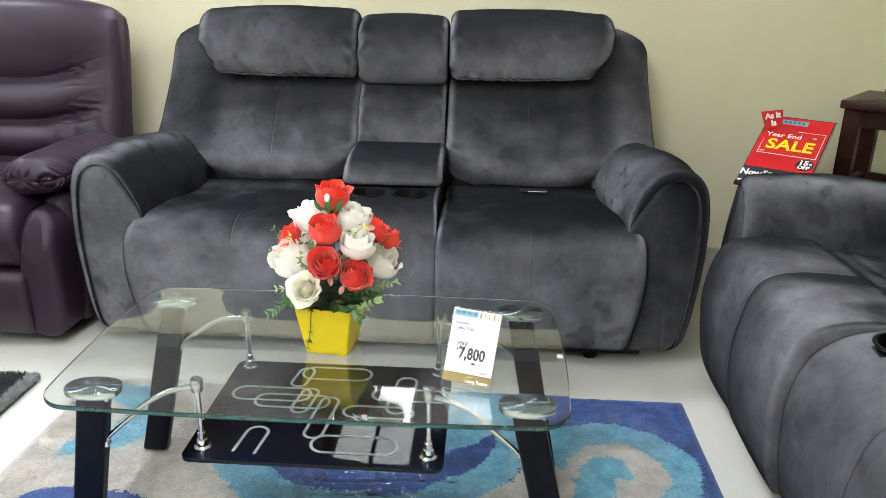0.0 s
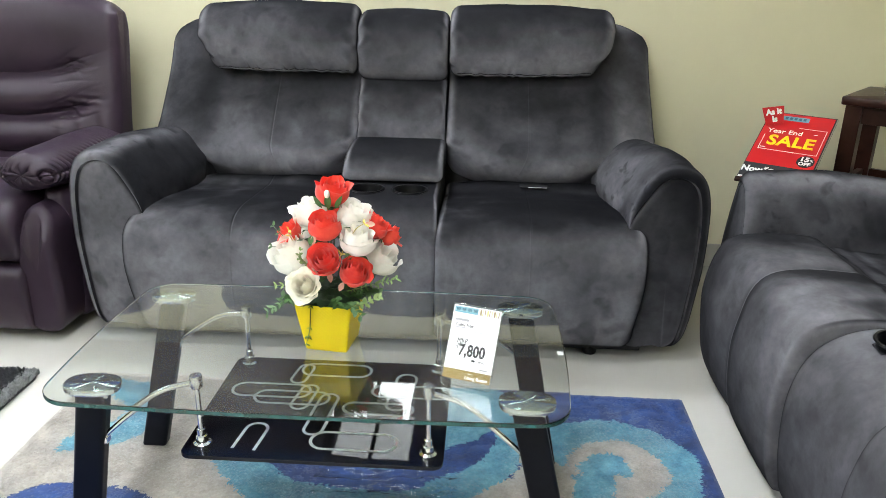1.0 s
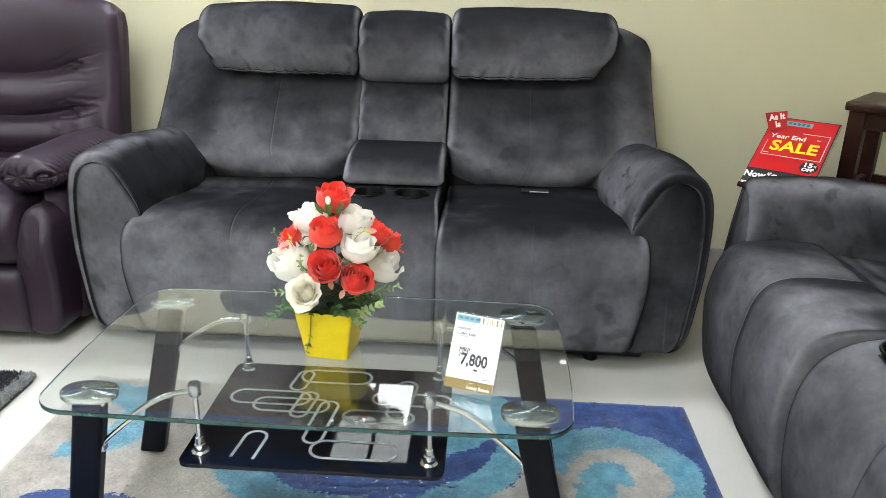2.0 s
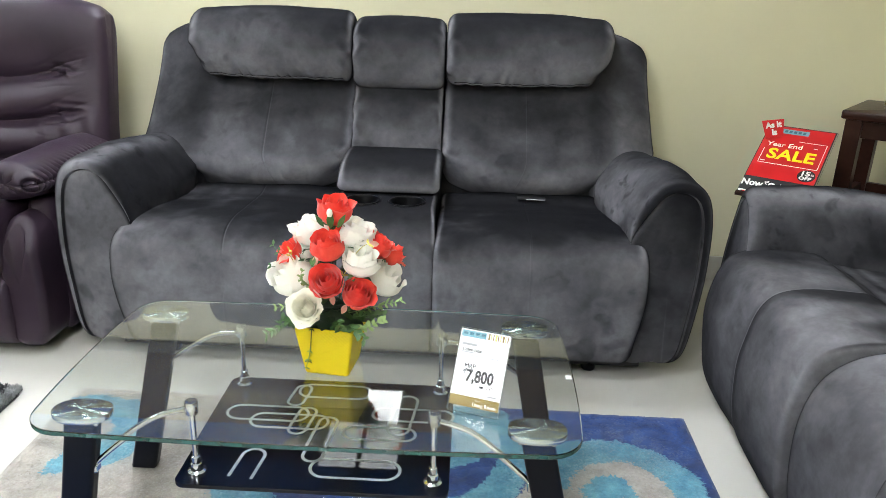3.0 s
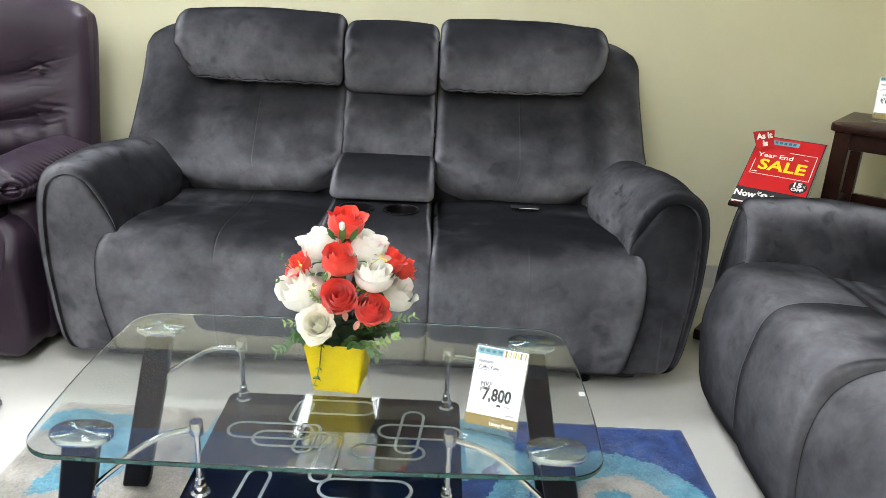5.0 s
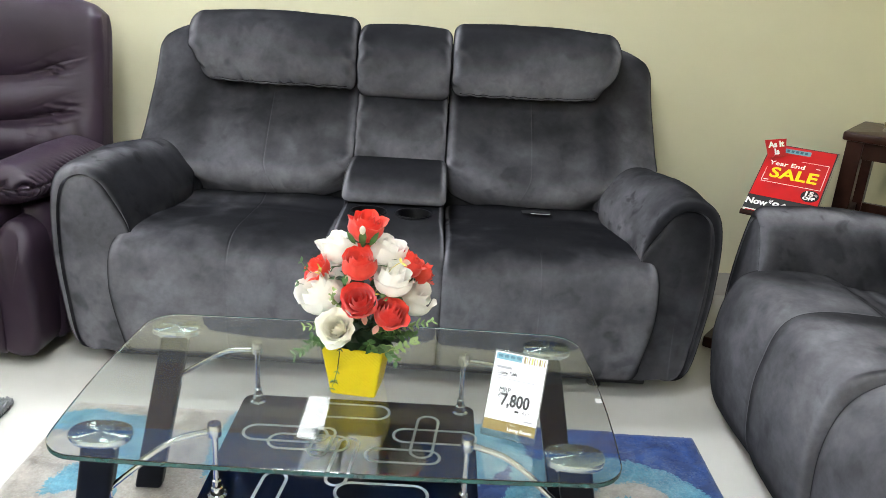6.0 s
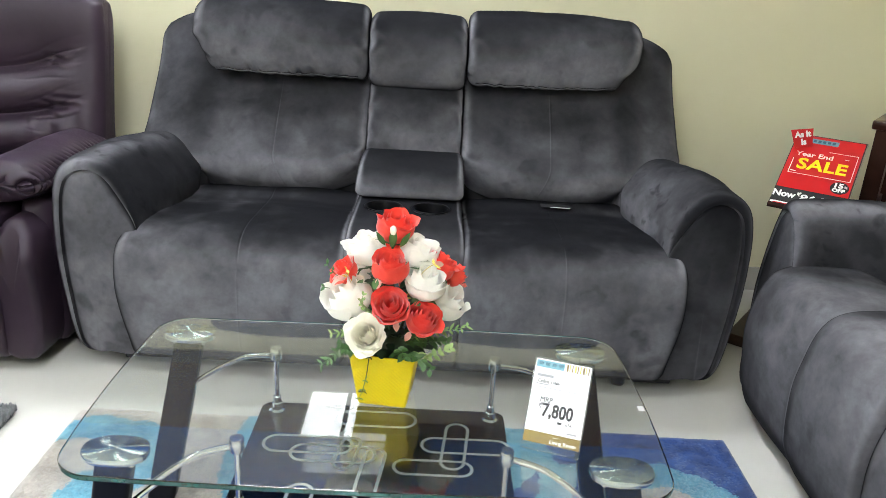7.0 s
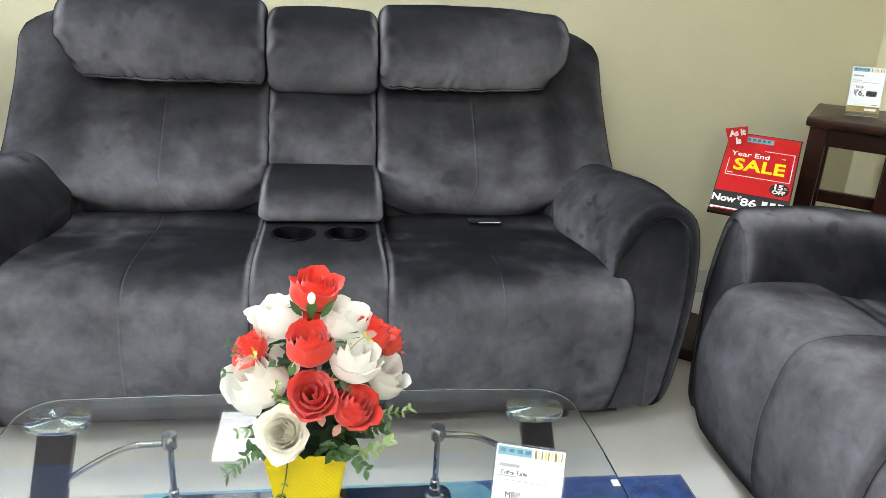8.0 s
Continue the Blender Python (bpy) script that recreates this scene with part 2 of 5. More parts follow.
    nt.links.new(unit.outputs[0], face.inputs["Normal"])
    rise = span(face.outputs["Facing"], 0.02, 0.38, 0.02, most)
    # gloss cut towards grazing views, which paints rims and seams darker
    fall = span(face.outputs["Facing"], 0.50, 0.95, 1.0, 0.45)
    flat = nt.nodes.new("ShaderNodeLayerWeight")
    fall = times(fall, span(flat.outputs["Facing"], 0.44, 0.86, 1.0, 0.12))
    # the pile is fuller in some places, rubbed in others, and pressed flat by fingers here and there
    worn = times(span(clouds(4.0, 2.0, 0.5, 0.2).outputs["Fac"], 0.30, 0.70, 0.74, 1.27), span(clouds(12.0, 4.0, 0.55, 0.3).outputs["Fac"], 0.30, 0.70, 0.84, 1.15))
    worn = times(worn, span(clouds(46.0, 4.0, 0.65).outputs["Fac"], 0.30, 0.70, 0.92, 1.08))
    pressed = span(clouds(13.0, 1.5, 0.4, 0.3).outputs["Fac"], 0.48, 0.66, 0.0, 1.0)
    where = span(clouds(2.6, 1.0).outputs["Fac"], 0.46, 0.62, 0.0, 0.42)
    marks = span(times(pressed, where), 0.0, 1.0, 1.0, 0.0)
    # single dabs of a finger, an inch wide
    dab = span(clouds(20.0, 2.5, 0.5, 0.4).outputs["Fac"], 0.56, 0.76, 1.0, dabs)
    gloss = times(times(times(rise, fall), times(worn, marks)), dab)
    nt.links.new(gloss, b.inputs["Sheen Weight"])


def let_through(m, share):
    """Thin cloth: part of the light goes through to the other side."""
    nt = m.node_tree
    b = nt.nodes["Principled BSDF"]
    thin = nt.nodes.new("ShaderNodeBsdfTranslucent")
    mix = nt.nodes.new("ShaderNodeMixShader")
    mix.inputs[0].default_value = share
    nt.links.new(b.inputs["Base Color"].links[0].from_socket, thin.inputs["Color"])
    nt.links.new(b.outputs[0], mix.inputs[1])
    nt.links.new(thin.outputs[0], mix.inputs[2])
    nt.links.new(mix.outputs[0], nt.nodes["Material Output"].inputs["Surface"])


for cloth, share in ((RED_PETAL, 0.2), (WHITE_PETAL, 0.3), (PALE_PETAL, 0.3), (PINK_PETAL, 0.3)):
    let_through(cloth, share)
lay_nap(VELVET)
# Backs made lighter, arms and panels darker: their shading is set by gloss.
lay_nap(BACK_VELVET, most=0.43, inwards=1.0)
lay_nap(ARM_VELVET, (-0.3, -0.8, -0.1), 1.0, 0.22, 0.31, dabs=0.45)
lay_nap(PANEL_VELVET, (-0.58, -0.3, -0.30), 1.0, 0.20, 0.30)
BRUSHED = brushed_disc_material()
POT_YELLOW = woven_pot_material()


# ---- building tools ----
def mesh_from(name, verts, faces, mat, smooth=True):
    me = bpy.data.meshes.new(name)
    me.from_pydata([tuple(v) for v in verts], [], faces)
    for one in (mat if isinstance(mat, (list, tuple)) else [mat]):
        me.materials.append(one)
    me.update()
    if smooth:
        me.shade_smooth()
        me.set_sharp_from_angle(angle=radians(42))
    return me


def part(name, geo, mat, parent=None, label="", smooth=True):
    """Links a bmesh or a pair of verts and faces as one mesh object under a thing or a part."""
    if isinstance(geo, bmesh.types.BMesh):
        me = bpy.data.meshes.new(name)
        geo.to_mesh(me)
        geo.free()
        me.materials.append(mat)
        if smooth:
            me.shade_smooth()
            me.set_sharp_from_angle(angle=radians(42))
    else:
        me = mesh_from(name, geo[0], geo[1], mat, smooth)
    ob = new(name, me)
    ob.parent = parent
    if label:
        ob["label"] = label
    return ob


def thing(name, label, category, m=None, group="", kind=""):
    ob = tagged(new(name), label, category, group, kind)
    ob.empty_display_size = 0.1
    if m is not None:
        ob.matrix_world = m
    return ob


def spline(points, n, closed=False):
    """A smooth curve through points, resampled evenly."""
    p = np.array(points, float)
    out = []
    k = len(p)
    for i in range(k if closed else k - 1):
        a, b, c, d = (p[(i + o) % k] if closed else p[min(max(i + o, 0), k - 1)] for o in (-1, 0, 1, 2))
        for t in np.linspace(0, 1, 16, endpoint=False):
            out.append(0.5 * (2 * b + (c - a) * t + (2 * a - 5 * b + 4 * c - d) * t * t + (3 * b - a - 3 * c + d) * t ** 3))
    if closed:
        out.append(p[0])
    else:
        out.append(p[-1])
    out = np.array(out)
    length = np.concatenate([[0], np.cumsum(np.linalg.norm(np.diff(out, axis=0), axis=1))])
    s = np.linspace(0, length[-1], n + (1 if closed else 0))
    res = np.stack([np.interp(s, length, out[:, i]) for i in range(out.shape[1])], 1)
    return res[:-1] if closed else res


def inset(curve, d):
    """A closed plane curve moved inwards by d."""
    t = np.roll(curve, -1, 0) - np.roll(curve, 1, 0)
    t /= np.linalg.norm(t, axis=1)[:, None] + 1e-9
    x, y = curve[:, 0], curve[:, 1]
    area = np.sum(x * np.roll(y, -1) - y * np.roll(x, -1))
    nrm = np.stack([-t[:, 1], t[:, 0]], 1) * (1 if area > 0 else -1)
    return curve + nrm * d


def round_end(r, steps=7):
    """Rows of (distance from the end, inset) that round an end off."""
    return [(r * (1 - math.sin(a)), r * (1 - math.cos(a))) for a in np.linspace(math.pi / 2, 0, steps)]


def roll_loft(curve, w0, w1, n, end0=None, end1=None, fine=()):
    """Sweeps a closed plane curve from w0 to w1; end0 and end1 are rows of (distance from the end, inset). Gives
    rows of (a, b, w) points and faces."""
    rows = []
    e0, e1 = end0 or [(0, 0)], end1 or [(0, 0)]
    start, stop = max(e[0] for e in e0), max(e[0] for e in e1)
    for dist, ins in e0:
        rows.append((w0 + dist, ins))
    inner = list(np.linspace(w0 + start, w1 - stop, n + 2)[1:-1])
    for c in fine:
        inner = [w for w in inner if abs(w - c) > 0.009] + [c + 0.0015 * i for i in range(-5, 6)]
    for w in sorted(inner):
        rows.append((w, 0.0))
    for dist, ins in reversed(e1):
        rows.append((w1 - dist, ins))
    k = len(curve)
    pts = []
    for w, ins in rows:
        c = inset(curve, ins) if ins else curve
        pts.append(np.column_stack([c, np.full(k, w)]))
    verts = np.concatenate(pts)
    faces = []
    for i in range(len(rows) - 1):
        for j in range(k):
            a, b = i * k + j, i * k + (j + 1) % k
            faces.append((a, b, b + k, a + k))
    first, last = len(verts), len(verts) + 1
    verts = np.concatenate([verts, [pts[0].mean(0), pts[-1].mean(0)]])
    base = (len(rows) - 1) * k
    for j in range(k):
        faces.append((first, (j + 1) % k, j))
        faces.append((last, base + j, base + (j + 1) % k))
    return verts, faces


def ndev(x, y, z, s, seed=0.0):
    return noise.noise((x * s + seed, y * s - seed, z * s + 2 * seed))


def along_x(curve, x0, x1, n, r, deform=None, end0=None, end1=None, fine=()):
    """A cushion: a curve in (y, z) swept along x with rounded ends."""
    v, f = roll_loft(curve, x0, x1, n, end0 or round_end(r), end1 or round_end(r), fine)
    v = v[:, [2, 0, 1]]
    return shape(v, f, deform)


def shape(v, f, deform):
    if deform:
        v = np.array([deform(*p) for p in v])
    return face_out(v, f)


def face_out(v, f):
    """Turns all faces outwards, by the sign of the volume."""
    v = np.asarray(v)
    vol = 0.0
    for q in f:
        a = v[q[0]]
        for i in range(1, len(q) - 1):
            vol += np.dot(a, np.cross(v[q[i]], v[q[i + 1]]))
    return v, (f if vol > 0 else [tuple(reversed(q)) for q in f])


def mirrored(geo):
    v, f = geo
    v = np.array(v) * (-1, 1, 1)
    return v, [tuple(reversed(q)) for q in f]


def box(x0, x1, y0, y1, z0, z1, bevel=0.0, seg=2):
    bm = bmesh.new()
    bmesh.ops.create_cube(bm, size=1.0, matrix=Matrix.Translation(((x0 + x1) / 2, (y0 + y1) / 2, (z0 + z1) / 2)) @ Matrix.Diagonal((x1 - x0, y1 - y0, z1 - z0, 1)))
    if bevel:
        bmesh.ops.bevel(bm, geom=bm.edges[:], offset=bevel, segments=seg, affect="EDGES", profile=0.6)
    return bm


def lathe(profile, n=32, m=None):
    """A turned form from rows of (radius, height)."""
    bm = bmesh.new()
    rings = []
    for r, z in profile:
        if r < 1e-6:
            rings.append([bm.verts.new((0, 0, z))])
        else:
            rings.append([bm.verts.new((r * math.cos(2 * math.pi * i / n), r * math.sin(2 * math.pi * i / n), z)) for i in range(n)])
    for a, b in zip(rings, rings[1:]):
        for i in range(n):
            j = (i + 1) % n
            if len(a) == 1 and len(b) == 1:
                continue
            if len(a) == 1:
                bm.faces.new((a[0], b[i], b[j]))
            elif len(b) == 1:
                bm.faces.new((a[i], b[0], a[j]))
            else:
                bm.faces.new((a[i], b[i], b[j], a[j]))
    if len(rings[0]) > 1:
        bm.faces.new(rings[0])
    if len(rings[-1]) > 1:
        bm.faces.new(rings[-1][::-1])
    bmesh.ops.recalc_face_normals(bm, faces=bm.faces[:])
    if m is not None:
        bmesh.ops.transform(bm, matrix=m, verts=bm.verts[:])
    return bm


def tube(points, radius, n=10, taper=None):
    """A round bar along a smooth line."""
    p = np.array(points, float)
    k = len(p)
    verts, faces = [], []
    up = Vector((0.13, 0.21, 0.97)).normalized()
    for i in range(k):
        d = Vector(p[min(i + 1, k - 1)] - p[max(i - 1, 0)]).normalized()
        a = d.cross(up)
        a = (a if a.length > 1e-3 else d.cross(Vector((1, 0, 0)))).normalized()
        b = d.cross(a)
        r = float(radius * (taper[i] if taper is not None else 1))
        for j in range(n):
            t = 2 * math.pi * j / n
            verts.append(Vector(p[i]) + r * (math.cos(t) * a + math.sin(t) * b))
    for i in range(k - 1):
        for j in range(n):
            j2 = (j + 1) % n
            faces.append((i * n + j, i * n + j2, (i + 1) * n + j2, (i + 1) * n + j))
    faces.append(tuple(range(n))[::-1])
    faces.append(tuple((k - 1) * n + j for j in range(n)))
    return face_out(np.array([tuple(v) for v in verts]), faces)


def slab(outline, z0, z1, bevel=0.002):
    """A plate with the given plan, its rims rounded."""
    c = np.array(outline, float)
    e = [(0, bevel), (bevel * 0.3, bevel * 0.3), (bevel, 0)]
    v, f = roll_loft(c, z0, z1, 1, e, e)
    return face_out(v, f)


def rounded_rect(x0, x1, y0, y1, r, n=6, bow_x=0.0, bow_y=0.0):
    pts = []
    for cx, cy, a0 in ((x1 - r, y1 - r, 0), (x0 + r, y1 - r, 90), (x0 + r, y0 + r, 180), (x1 - r, y0 + r, 270)):
        for i in range(n + 1):
            a = radians(a0 + 90 * i / n)
            pts.append((cx + r * math.cos(a), cy + r * math.sin(a)))
    # straight runs get points of their own, so that they can bow
    out = []
    for p, q in zip(pts, pts[1:] + pts[:1]):
        out.append(p)
        if math.dist(p, q) > 3 * r / n:
            out += [(p[0] + (q[0] - p[0]) * t, p[1] + (q[1] - p[1]) * t) for t in np.linspace(0, 1, 14)[1:-1]]
    mx, my, hx, hy = (x0 + x1) / 2, (y0 + y1) / 2, (x1 - x0) / 2, (y1 - y0) / 2
    return [(x + bow_x * (x - mx) / hx * (1 - ((y - my) / hy) ** 2), y + bow_y * (y - my) / hy * (1 - ((x - mx) / hx) ** 2)) for x, y in out]


def text_mesh(words, size, m, extrude=0.0002, spread=1.0, bold=0.0, squeeze=1.0):
    """Lettering in the built-in font as verts and faces, its middle at the origin of m, in the plane of m's x and y."""
    cu = bpy.data.curves.new("letters", "FONT")
    cu.body, cu.size, cu.extrude, cu.align_x, cu.align_y, cu.space_character = words, size, extrude, "CENTER", "CENTER", spread
    cu.offset, cu.resolution_u = (bold if size > 0.02 else 0.0), 3
    ob = new("letters", cu)
    me = bpy.data.meshes.new_from_object(ob.evaluated_get(bpy.context.evaluated_depsgraph_get()))
    verts = [m @ Vector((squeeze * v.co.x, v.co.y, v.co.z)) for v in me.vertices]
    faces = [tuple(p.vertices) for p in me.polygons]
    bpy.data.objects.remove(ob)
    bpy.data.meshes.remove(me)
    bpy.data.curves.remove(cu)
    return verts, faces


def flat_bar(x0, x1, y0, y1, m, lift=0.0003):
    """A thin printed area in the plane of m."""
    pts = [(x0, y0), (x1, y0), (x1, y1), (x0, y1)]
    v = [m @ Vector((x, y, 0)) for x, y in pts] + [m @ Vector((x, y, lift)) for x, y in pts]
    return v, [(3, 2, 1, 0), (4, 5, 6, 7), (0, 1, 5, 4), (1, 2, 6, 5), (2, 3, 7, 6), (3, 0, 4, 7)]


# ---- the room ----
WALL_Y, SIDE_X, CEIL_Z = 3.255, 1.84, 2.75


def structure(name, geo, mat, label, category, smooth=False):
    return tagged(part(name, geo, mat, None, "", smooth), label, category, kind="structure")


structure("floor", box(-6, 6, -4, 9, -0.08, 0), FLOOR, "off-white polished vitrified tile floor of the showroom", "floor")
structure("ceiling", box(-6, 6, -4, 9, CEIL_Z + 0.004, CEIL_Z + 0.1), CEILING, "white board ceiling with square light panels", "ceiling")
structure("trim", box(-6, SIDE_X, 3.80, 4.85, CEIL_Z + 0.0004, CEIL_Z + 0.0036), BLUE_PAINT, "saturated blue painted band of the ceiling", "ceiling")
structure("trim", box(-6, SIDE_X, 4.85, 6.30, CEIL_Z + 0.0004, CEIL_Z + 0.0036), BROWN_BOARD, "red-brown board band of the ceiling", "ceiling")
structure("wall_north", box(-6, SIDE_X, WALL_Y, WALL_Y + 0.11, 0, 1.27), WALL, "low cream painted partition wall behind the sofas", "wall")
structure("trim", box(-6, SIDE_X, WALL_Y - 0.012, WALL_Y + 0.122, 1.27, 1.33, 0.004), DARK_TRIM, "dark capping rail on the partition wall", "trim")
structure("wall_east", box(SIDE_X, SIDE_X + 0.12, -4, 9, 0, CEIL_Z), WALL, "cream painted side wall in the corner", "wall")
structure("wall_west", box(-6.12, -6, -4, 9, 0, CEIL_Z), WALL, "plain cream wall closing the showroom", "wall")
structure("wall_south", box(-6, SIDE_X, -4.12, -4, 0, CEIL_Z), WALL, "plain cream wall closing the showroom", "wall")
structure("wall_far", box(-6, SIDE_X, 9, 9.12, 0, CEIL_Z), WALL, "plain cream wall beyond the partition", "wall")
structure("baseboard", box(-6, SIDE_X - 0.012, WALL_Y - 0.012, WALL_Y - 0.0005, 0, 0.1, 0.002), SKIRTING, "grey-beige tile skirting along the partition", "baseboard")
structure("baseboard", box(SIDE_X - 0.012, SIDE_X - 0.0005, -4, WALL_Y, 0, 0.1, 0.002), SKIRTING, "grey-beige tile skirting along the side wall", "baseboard")


def ceiling_light(x, y, diffuser, split=False):
    t = thing("ceiling_light", "square white LED panel glowing in the ceiling", "ceiling light", pose(x, y, CEIL_Z), "ceiling panels")
    part("diffuser", box(-0.285, 0.285, -0.285, 0.285, -0.008, 0.0), diffuser, t, "glowing white diffuser", False)
    for a in range(4):
        f = part("frame", box(-0.30, 0.30, 0.285, 0.30, -0.012, 0.0), WHITE_METAL, t, "", False)
        f.rotation_euler = (0, 0, a * math.pi / 2)
    if split:
        part("divider", box(-0.016, 0.016, -0.285, 0.285, -0.016, -0.0085), DARK_TRIM, t, "dark bar across the diffuser", False)
    return t


for px in (-3.05, -0.66):
    ceiling_light(px, -0.6, SOFT_PANEL_LIGHT)
    ceiling_light(px, 1.3, PANEL_LIGHT)
    ceiling_light(px, 3.2, STRONG_PANEL_LIGHT)
# Unseen panel added behind the camera to brighten surfaces that face it.
ceiling_light(-0.66, -2.5, SOFT_PANEL_LIGHT)
for px in (-0.66, -4.3):
    for py in (5.1, 7.5):
        ceiling_light(px, py, DIM_PANEL_LIGHT, True)


# ---- the grey reclining sofas ----
def gauss(d, s):
    return math.exp(-(d / s) ** 2)


def smooth01(a, b, x):
    t = min(max((x - a) / (b - a), 0.0), 1.0)
    return t * t * (3 - 2 * t)


SEAT_CURVE = spline([(0.58, 0.08), (0.58, 0.42), (0.42, 0.434), (0.25, 0.446), (0.12, 0.450), (0.045, 0.436), (-0.004, 0.395),
                     (-0.022, 0.32), (-0.020, 0.22), (-0.010, 0.13), (0.006, 0.078), (0.026, 0.060), (0.10, 0.055), (0.50, 0.055)], 150, True)
BACK_CURVE = spline([(0.62, 0.395), (0.556, 0.420), (0.516, 0.475), (0.525, 0.54), (0.572, 0.61), (0.635, 0.70), (0.712, 0.81), (0.76, 0.91),
                     (0.80, 0.985), (0.85, 1.003), (0.89, 0.97), (0.90, 0.80), (0.885, 0.40)], 150, True)
HEAD_CURVE = spline([(0.725, 0.815), (0.672, 0.822), (0.640, 0.862), (0.632, 0.925), (0.650, 0.985), (0.69, 1.033), (0.75, 1.058), (0.815, 1.05),
                     (0.86, 1.00), (0.865, 0.92), (0.80, 0.84)], 110, True)
MID_HEAD_CURVE = spline([(0.72, 0.795), (0.665, 0.800), (0.632, 0.842), (0.625, 0.92), (0.645, 0.98), (0.69, 1.020), (0.75, 1.038), (0.82, 1.025),
                         (0.86, 0.97), (0.86, 0.9), (0.80, 0.82)], 90, True)
MID_BACK_CURVE = spline([(0.62, 0.50), (0.572, 0.57), (0.572, 0.62), (0.60, 0.70), (0.655, 0.785), (0.70, 0.82), (0.80, 0.84), (0.85, 0.80), (0.85, 0.52)], 90, True)
CONSOLE_CURVE = spline([(0.62, 0.10), (0.62, 0.49), (0.42, 0.497), (0.27, 0.499), (0.15, 0.494), (0.075, 0.468), (0.022, 0.415), (-0.006, 0.33),
                        (-0.008, 0.20), (0.002, 0.13), (0.015, 0.078), (0.035, 0.060), (0.10, 0.055), (0.55, 0.055)], 130, True)
LID_CURVE = spline([(0.600, 0.505), (0.605, 0.580), (0.55, 0.606), (0.44, 0.602), (0.355, 0.578), (0.312, 0.540), (0.309, 0.510), (0.35, 0.503)], 70, True)
ARM_CURVE = spline([(0.775, 0.075), (0.768, 0.30), (0.763, 0.43), (0.772, 0.50), (0.797, 0.565), (0.840, 0.620), (0.890, 0.645), (0.942, 0.636),
                    (0.980, 0.600), (0.998, 0.53), (1.000, 0.42), (0.988, 0.25), (0.955, 0.075), (0.87, 0.062)], 130, True)


def seat_geo(seed, plump=0.005):
    def deform(x, y, z):
        u = (x - 0.49) / 0.325
        front = 1 - smooth01(0.0, 0.12, y)
        top = smooth01(0.36, 0.44, z)
        lim = 1 - 0.045 * front * smooth01(0.30, 0.05, z) * smooth01(0.2, 1.0, u)
        z2 = z + 0.012 * top * (1 - u * u)
        y2 = y - 0.012 * front * (1 - abs(u) ** 2.5) * smooth01(0.05, 0.15, z)
        seam = gauss(x - 0.462, 0.0026)
        # two puffed lobes either side of the seam, ending in a fold across the seat
        lobe = math.sin(math.pi * min(max((x - 0.17) / 0.292 if x < 0.462 else (0.822 - x) / 0.36, 0.0), 1.0))
        z2 += plump * (0.90 + 0.12 * lobe + 0.22 * smooth01(0.52, 0.34, x)) * top * (0.45 + 0.55 * smooth01(0.300, 0.240, y) if plump > 0.01 else smooth01(0.38, 0.24, y))
        y2 -= plump * (0.15 * lobe + 0.15 * smooth01(0.48, 0.42, x)) * front
        z2 -= 0.0003 * seam * top
        y2 += 0.0008 * seam * front
        z2 -= 0.003 * top * gauss(y - 0.36 - 0.015 * math.sin(9 * x + seed), 0.012)
        d = 0.005 * ndev(x, y, z, 4, seed) + 0.0015 * ndev(x, y, z, 11, seed)
        # gathers at the outer front corner
        d += 0.004 * smooth01(0.6, 0.95, u) * top * math.sin(70 * y + 4 * seed) * front
        return (0.168 + (x - 0.168) * lim, y2 + d * front, z2 + d * top)

    return along_x(SEAT_CURVE, 0.168, 0.822, 90, 0.03, deform, round_end(0.012 if plump > 0.01 else 0.022), round_end(0.04), (0.462,))


def back_geo(seed):
    def deform(x, y, z):
        # outer limit, with a broad round shoulder
        limit = 0.934 - 0.018 * smooth01(0.60, 0.92, z) - 0.105 * max(0.0, (z - 0.900) / 0.11) ** 2.2 - 0.12 * smooth01(0.58, 0.42, z)
        k = (x - 0.165) / (0.912 - 0.165)
        x2 = 0.165 + k * (limit - 0.165)
        front = smooth01(0.12, 0.0, y - (0.512 + 0.52 * max(0.0, z - 0.5)))
        u = 2 * k - 1
        puff = 0.030 * (1 - abs(u) ** 3) * math.sin(math.pi * min(max((z - 0.38) / 0.46, 0), 1))
        wing = 0.030 * smooth01(0.72, 1.0, k) * smooth01(0.5, 0.75, z)
        seam = 0.0010 * gauss(x - 0.462, 0.0026) * smooth01(0.83, 0.75, z)
        diag = 0.0015 * gauss((x2 - 0.70) * 0.62 - (0.82 - z) * 0.52, 0.006) * (1 if 0.6 < z < 0.83 else 0)
        d = 0.008 * ndev(x, y, z, 5, seed) + 0.0035 * ndev(x, z, y, 12, seed)
        # pulls at the inner edge above the seat
        d += 0.006 * smooth01(-0.75, -1.0, u) * math.sin(60 * z + seed) * smooth01(0.7, 0.45, z)
        hem = 0.060 * abs(u) ** 2.6 * smooth01(0.62, 0.44, z)
        return (x2, y + front * (wing + seam + diag - puff + d + hem), z + (0.016 + 0.070 * abs(u) ** 2.6) * smooth01(0.66, 0.44, z))

    return along_x(BACK_CURVE, 0.165, 0.912, 90, 0.04, deform, round_end(0.036), round_end(0.06), (0.462,))


